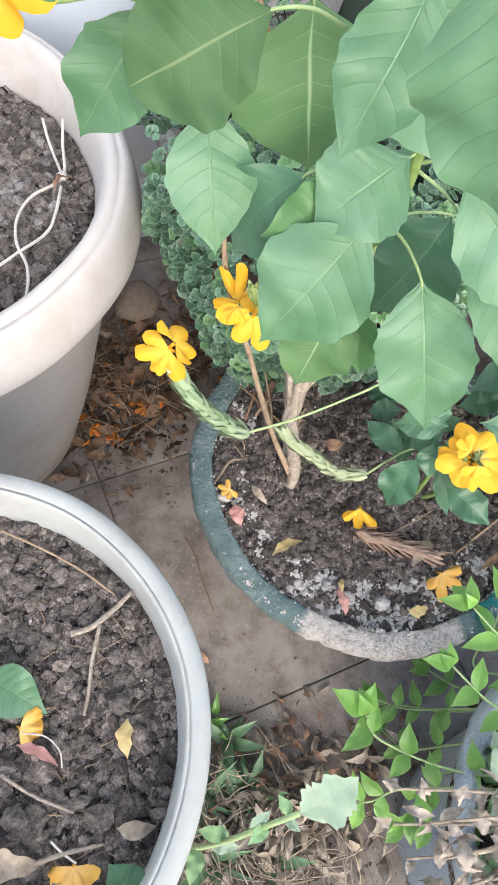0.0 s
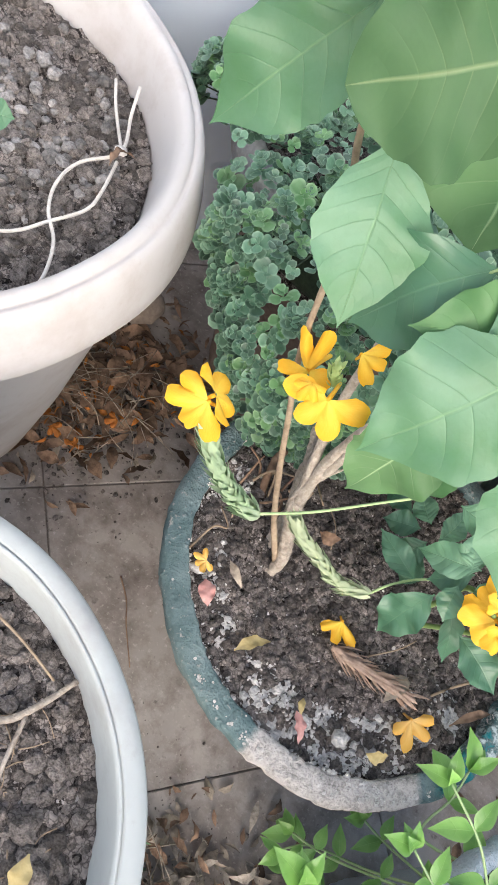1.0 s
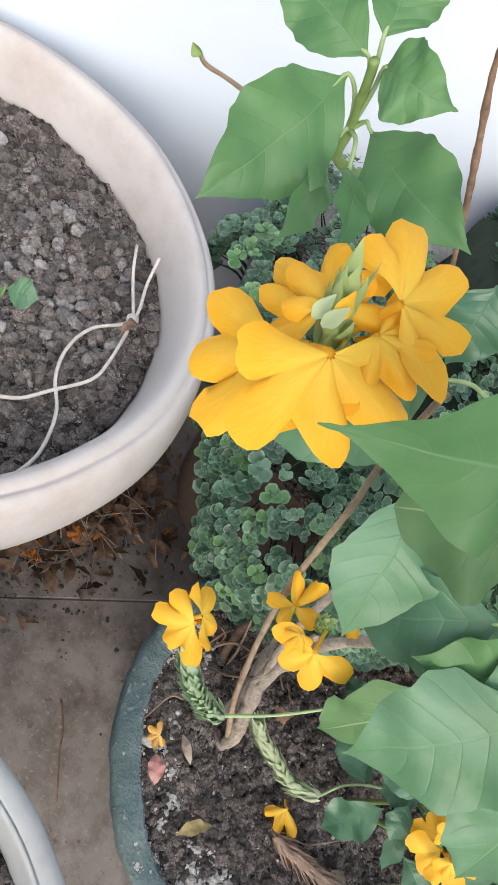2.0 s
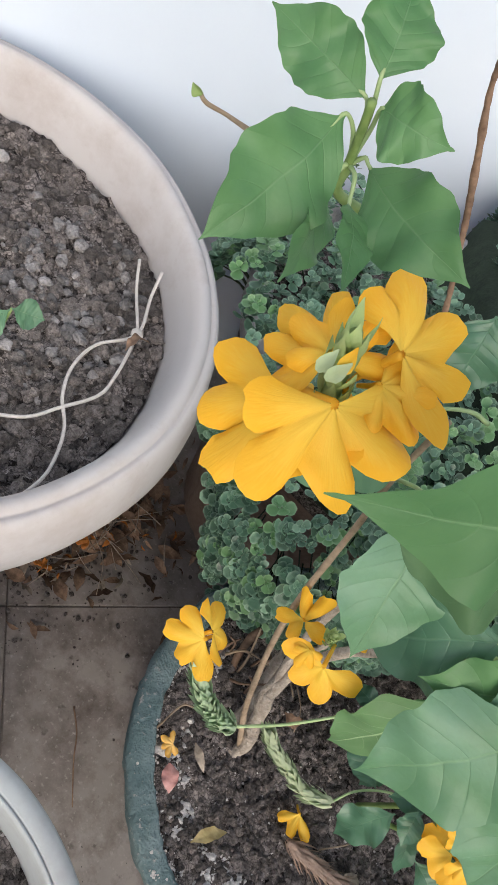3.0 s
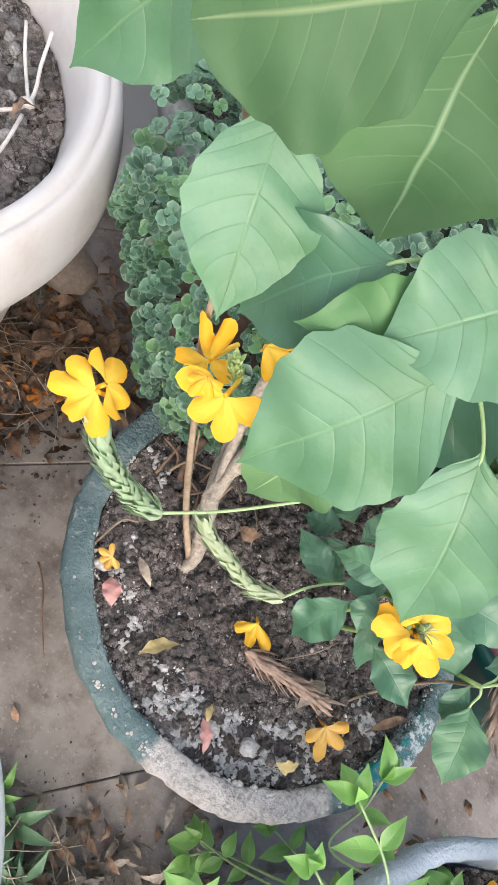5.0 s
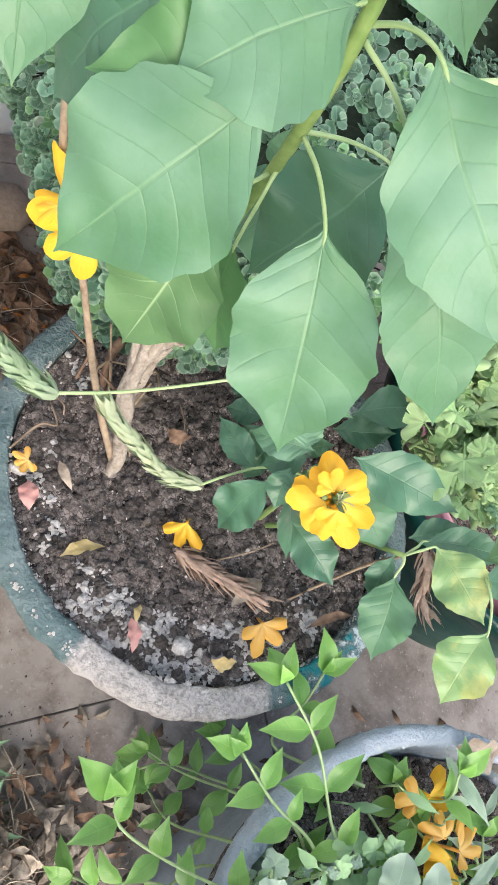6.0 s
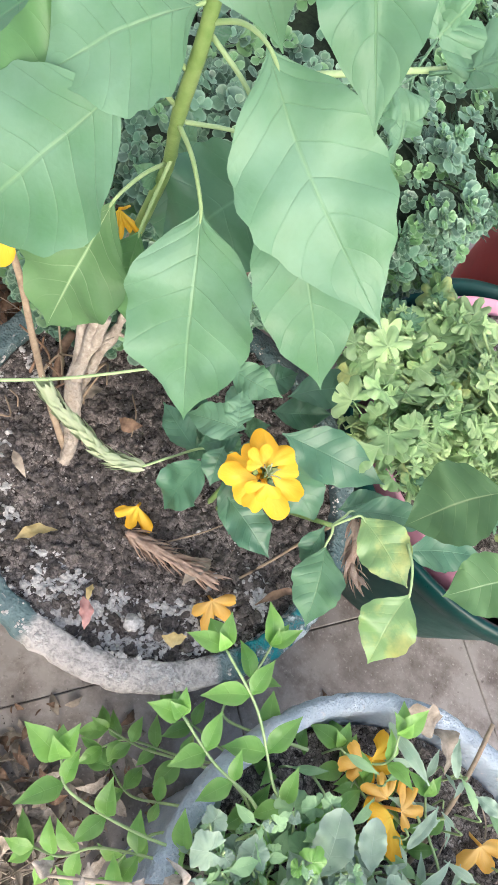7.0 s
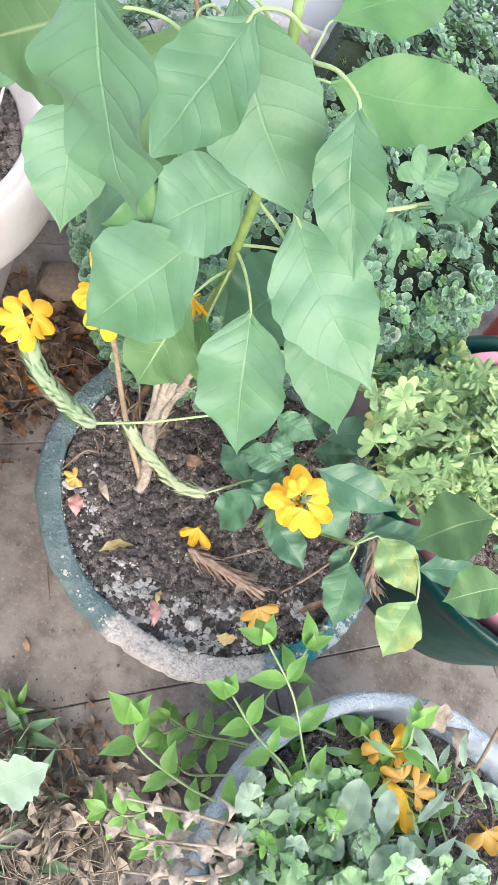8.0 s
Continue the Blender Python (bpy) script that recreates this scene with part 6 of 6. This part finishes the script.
leaf(seedling, seed_top, (-0.474, 0.004, 0.480), 0.026, LEAF, fold=0.08, widest=0.55)

# ---- things in the grey pot ----
solo("twig", joined(tube([(-0.188, -0.257, 0.443), (-0.177, -0.247, 0.443), (-0.168, -0.229, 0.443), (-0.161, -0.210, 0.443)], 0.0024, 0.0018, 7, 6, 0.25), tube([(-0.172, -0.242, 0.443), (-0.165, -0.268, 0.443), (-0.157, -0.289, 0.443), (-0.153, -0.303, 0.443)], 0.0016, 0.0012, 6, 6, 0.2)), STEM_WOOD, "forked pale twig on the soil", "twig")
solo("twig", tube([(-0.275, -0.208, 0.443), (-0.241, -0.208, 0.443), (-0.205, -0.211, 0.443), (-0.172, -0.218, 0.443)], 0.0011, 0.0009, 5, 6), STEM_TAN, "thin dry stalk on the soil", "twig")
solo("twig", tube([(-0.186, -0.357, 0.443), (-0.160, -0.360, 0.443), (-0.131, -0.359, 0.443)], 0.0014, 0.0010, 5, 5), STEM_WOOD, "short dry stalk on the soil", "twig")
solo("twig", tube([(-0.142, -0.395, 0.443), (-0.127, -0.383, 0.443), (-0.105, -0.368, 0.443)], 0.0018, 0.0012, 5, 5), STEM_WOOD, "pale stick lying on the soil", "twig")
solo("fallen_leaf", curled((-0.119, -0.305, 0.443), 0.026, 0.013, -1.15, 0.0, 0.35, 20), YELLOW_LEAF, "straw-yellow fallen leaf on brown soil", "leaf", "fallen leaves")
solo("fallen_leaf", blade((-0.231, -0.304, 0.443), (-0.177, -0.312, 0.443), 0.036, (0, -0.2, 1), arch=0.1, fold=0.1, seed=4), LEAF, "fresh green leaf lying on the soil", "leaf", "fallen leaves")
solo("fallen_petal", curled((-0.170, -0.337, 0.443), 0.032, 0.009, 0.0, 0.0, 0.3, 21), PINK_PETAL, "dried pink strip of petal on the soil", "petal")
solo("fallen_flower", floret((-0.189, -0.327, 0.443), (0.6, 0.2, 0.0), (0, -0.2, 1), 0.018, 3, 170, 0.4, 4.0, 0.5, 0.75), PETAL_FADED, "withered rust-orange flower on the soil", "flower", "fallen flowers")
solo("fallen_flower", floret((-0.117, -0.386, 0.443), (0.3, -0.7, 0.0), (0, -0.2, 1), 0.022, 4, 190, 0.3, 6.0, 0.35, 0.72), PETAL_FADED, "fallen orange flower with a pale stalk", "flower", "fallen flowers")
solo("twig", tube([(-0.137, -0.379, 0.443), (-0.127, -0.382, 0.443), (-0.116, -0.384, 0.443)], 0.0009, 0.0008, 5, 5), CORD, "pale flower stalk on the soil", "twig")
solo("fallen_leaf", curled((-0.154, -0.399, 0.443), 0.040, 0.020, 0.3, 0.1, 0.9, 22, 0.3), STRAW_LEAF, "crumpled pale leaf on the soil", "leaf", "fallen leaves")
solo("fallen_leaf", curled((-0.089, -0.352, 0.443), 0.026, 0.012, 0.4, 0.0, 0.5, 23), STRAW_LEAF, "small dry leaf on brown soil", "leaf", "fallen leaves")
solo("fallen_leaf", blade((-0.068, -0.389, 0.443), (-0.097, -0.377, 0.443), 0.030, (0, -0.2, 1), fold=0.1, seed=9), LEAF, "fallen green leaf at the rim", "leaf", "fallen leaves")
solo("thread", tube([(-0.186, -0.329, 0.443), (-0.171, -0.325, 0.443), (-0.158, -0.329, 0.443), (-0.151, -0.338, 0.443)], 0.0006, 0.0006, 5, 6), CORD, "thin white thread on the soil", "thread")

# ---- litter and weeds on the floor ----
rng = random.Random(77)


def drift(name, middle, spread, count, material, label, small, large, seed, high=0.02):
    rng = random.Random(seed)
    geos = []
    for k in range(count):
        x, y = rng.gauss(0, spread[0]), rng.gauss(0, spread[1])
        p = Vector(middle) + ALONG * x + TOWARD * y + Vector((0, 0, 0.003 + rng.random() * high * math.exp(-(x / spread[0]) ** 2 - (y / spread[1]) ** 2)))
        if any((p.xy - Vector(c)).length < r for c, r in ((WHITE_AT, 0.165), (GREY_AT, 0.13), (GREEN_AT, 0.138), (BLUE_AT, 0.122), (SEDUM_AT, 0.128), (TUB_AT, 0.21), (RED_AT, 0.12))) or p.dot(TOWARD) > WALL_AT - 0.02:
            continue
        s = rng.uniform(small, large)
        geos.append(curled(p, s, s * rng.uniform(0.20, 0.52), rng.uniform(0, 6.28), rng.uniform(-0.25, 0.25), rng.uniform(0.15, 0.75), k + seed, 0.25 if k % 5 == 0 else 0.0, 8, 4))
    return solo(name, joined(*geos), material, label, "leaf litter", kind="stuff")


drift("leaf_litter", (-0.415, 0.172, 0), (0.12, 0.062), 800, DEAD_LEAF, "brown dead leaves heaped between the pots", 0.014, 0.046, 1, 0.035)
drift("leaf_litter", (-0.410, 0.170, 0), (0.11, 0.06), 200, STRAW_LEAF, "bleached dry leaves among the brown ones", 0.010, 0.028, 2)
drift("leaf_litter", (0.060, -0.300, 0), (0.09, 0.050), 380, STRAW_LEAF, "bleached curled leaves round the pots' feet", 0.010, 0.034, 3, 0.07)
drift("leaf_litter", (0.030, -0.270, 0), (0.11, 0.05), 130, DEAD_LEAF, "brown dead leaves on the tiles", 0.008, 0.028, 4, 0.045)
drift("leaf_litter", (-0.410, 0.170, 0.01), (0.10, 0.055), 90, PETAL_LITTER, "rust-orange petals among the dead leaves", 0.008, 0.020, 9, 0.035)
drift("leaf_litter", (0.480, 0.000, 0), (0.07, 0.05), 40, DEAD_LEAF, "dead leaves behind the blue pot", 0.012, 0.035, 5)
drift("leaf_litter", (0.040, -0.335, 0.01), (0.09, 0.05), 150, BLEACHED, "papery bleached leaves by the grey pot", 0.016, 0.044, 12, 0.05)
straws = []
for k in range(520):
    m = (Vector((0.030, -0.320, 0)), Vector((-0.400, 0.175, 0)), Vector((0.10, -0.350, 0)), Vector((0.050, -0.340, 0)))[k % 4]
    p = m + Vector((rng.gauss(0, 0.055), rng.gauss(0, 0.045), rng.uniform(0.004, 0.05)))
    w = Vector((rng.uniform(-1, 1), rng.uniform(-1, 1), rng.uniform(-0.25, 0.4))).normalized() * rng.uniform(0.012, 0.045)
    straws.append(tube([p - w, p + Vector((rng.uniform(-0.008, 0.008), rng.uniform(-0.008, 0.008), 0.006)), p + w], 0.0009, 0.0005, 4, 4))
solo("dry_stalks", joined(*straws)[:2], STRAW_LEAF, "bleached dry stalks tangled in the leaf litter", "leaf litter", kind="stuff")
withered = thing("withered_plant", (0.205, -0.235, SOIL_BLUE), "withered beige plant hanging over the blue rim", "dead plant")
for k in range(9):
    root = Vector((0.200 + 0.006 * (k % 3), -0.215 - 0.008 * k, SOIL_BLUE - 0.004))
    end = Vector((0.066, -0.265, 0.452)).lerp(Vector((0.130, -0.335, 0.395)), k / 8) + Vector((0.028 * (k % 2), 0, -0.012 * (k % 3)))
    crest = (root + end) / 2 + Vector((0, 0, 0.045))
    st = part("stem", tube([root, crest, end], 0.0017, 0.0010, 6, 8, 0.35), STRAW_LEAF, withered)
    path = smooth_path([root, crest, end], 8)
    for j in range(9):
        p = path[min(int((0.30 + 0.70 * j / 8) * (len(path) - 1)), len(path) - 1)] + Vector((rng.uniform(-0.008, 0.008), rng.uniform(-0.008, 0.008), rng.uniform(-0.012, 0.006)))
        part("leaf", curled(p, rng.uniform(0.010, 0.026), rng.uniform(0.005, 0.012), rng.uniform(0, 6.28), rng.uniform(-0.8, 0.5), rng.uniform(0.6, 1.2), k * 9 + j + 300, 0.15, 14, 5), BLEACHED, st)
for k, (p, m, lab) in enumerate((((-0.382, 0.089, 0.031), PETAL_LITTER, "rotting orange flower in the leaf litter"), ((-0.340, 0.087, 0.021), PETAL_LITTER, "yellowed flower scrap in the leaf litter"), ((-0.324, 0.159, 0.030), PETAL_LITTER, "rust-orange flower in the leaf litter"))):
    solo("fallen_flower", floret(Vector((p[0], p[1], 0.03)), (math.cos(k * 2), math.sin(k * 2), 0), (0.4, -0.2, 1), 0.017, 3, 160, 0.5, k * 2.2, 0.6), m, lab, "flower", "fallen flowers")
solo("stone", clod((-0.430, 0.345, 0.022), 0.032, 5, 0.6), STONE, "smooth brown stone on the litter", "stone")
grit = []
for k in range(420):
    x, y = rng.uniform(-0.75, 0.7), rng.uniform(-0.75, 0.6)
    p = ALONG * x + TOWARD * y
    grit.append(clod((p.x, p.y, 0.0006), 0.0004 + 0.0016 * rng.random() ** 3, k, 0.4))
for k in range(2400):
    x, y = rng.gauss(0.06, 0.13), rng.gauss(-0.30, 0.075)
    grit.append(clod((x, y, 0.0005), 0.0004 + 0.0015 * rng.random() ** 3, k + 1000, 0.4))
for k in range(2600):
    x, y = rng.gauss(-0.395, 0.075), rng.gauss(0.160, 0.075)
    grit.append(clod((x, y, 0.001), 0.0006 + 0.0024 * rng.random() ** 3, k + 4000, 0.45))
solo("grit", joined(*grit)[:2], CRUMB, "scattered grains of soil on the tiles", "grit", kind="stuff")
solo("twig", tube([(-0.185, -0.000, 0.003), (-0.160, -0.020, 0.004), (-0.140, -0.045, 0.003), (-0.105, -0.082, 0.003)], 0.0012, 0.0008, 5, 6), DEAD_LEAF, "thin dry stalk on the tiles", "twig")


def weed(place, blades, size, seed, material, label, spread=0.7, broad=0.26):
    ob = thing("weed", place, label, "weed", "weeds on the floor")
    rng = random.Random(seed)
    for k in range(blades):
        a = rng.uniform(0, 6.28)
        d = Vector((math.cos(a) * spread, math.sin(a) * spread, rng.uniform(0.25, 0.9))).normalized()
        s = size * rng.uniform(0.6, 1.2)
        b = Vector(place) + Vector((rng.uniform(-0.008, 0.008), rng.uniform(-0.008, 0.008), 0.002))
        part("leaf", blade(b, b + d * s, s * broad, (0, -0.2, 1), arch=0.2, fold=0.15, wave=0.03, widest=0.45, rows=9, cols=4, seed=seed + k), material, ob)
    return ob


weed((-0.020, -0.225, 0.0), 8, 0.050, 1, LEAF_GRASS, "small dark green weed between the tiles")
weed((-0.030, -0.300, 0.0), 18, 0.062, 2, LEAF_GRASS, "tuft of broad-bladed grass beside the grey pot", 0.7, 0.13)
weed((0.000, -0.360, 0.0), 18, 0.068, 3, LEAF_GRASS, "tuft of broad-bladed grass beside the grey pot", 0.7, 0.14)
weed((0.020, -0.275, 0.0), 12, 0.055, 11, LEAF_GRASS, "low dark green weed in the leaf litter")
weed((0.060, -0.330, 0.0), 12, 0.060, 12, LEAF_GRASS, "low dark green weed in the leaf litter")
weed((-0.055, -0.215, 0.0), 7, 0.035, 4, LEAF_VINE, "tiny bright weed by the pot's foot")
weed((0.470, -0.010, 0.0), 12, 0.080, 5, LEAF_GRASS, "green weed behind the blue pot")
weed((0.540, -0.050, 0.0), 12, 0.090, 6, LEAF_GRASS, "green weed behind the blue pot")
weed((0.600, -0.120, 0.0), 12, 0.090, 7, LEAF_GREY, "greyish weed behind the blue pot")
sow = thing("scalloped_weed", (-0.030, -0.345, 0.0), "tall pale weed with a broad scalloped leaf", "weed", "weeds on the floor")
part("stem", tube([(-0.030, -0.345, 0.0), (-0.034, -0.352, 0.200), (-0.030, -0.338, 0.420), (-0.015, -0.313, 0.574)], 0.0030, 0.0016, 7, 8), STEM_PALE, sow)
part("leaf", blade((-0.015, -0.313, 0.576), (0.004, -0.289, 0.597), 0.027, (0.10, -0.55, 0.85), arch=0.08, fold=0.10, wave=0.08, widest=0.46, rows=30, cols=8, tooth=0.11, ragged=0.12, power=0.65, seed=1.0), LEAF_GREY, sow)
for k, (z, a, size) in enumerate(((0.560, 2.6, 0.012), (0.550, -0.4, 0.010), (0.515, -2.0, 0.016), (0.475, 1.0, 0.016), (0.420, 3.4, 0.022), (0.350, 0.2, 0.024), (0.270, -1.4, 0.030))):
    x, y = -0.034 + 0.019 * max(0.0, (z - 0.35) / 0.22), -0.348 + 0.035 * max(0.0, (z - 0.30) / 0.27)
    p, d = Vector((x, y, z)), Vector((math.cos(a), math.sin(a), 0.25))
    part("leaf", blade(p, p + d * size, size * 0.55, (0.1, -0.3, 1), arch=0.10, fold=0.14, wave=0.10, rows=18, cols=6, tooth=0.09, ragged=0.12, power=0.7, seed=k * 1.7), LEAF_GREY if k % 2 else LEAF_SOFT, sow)
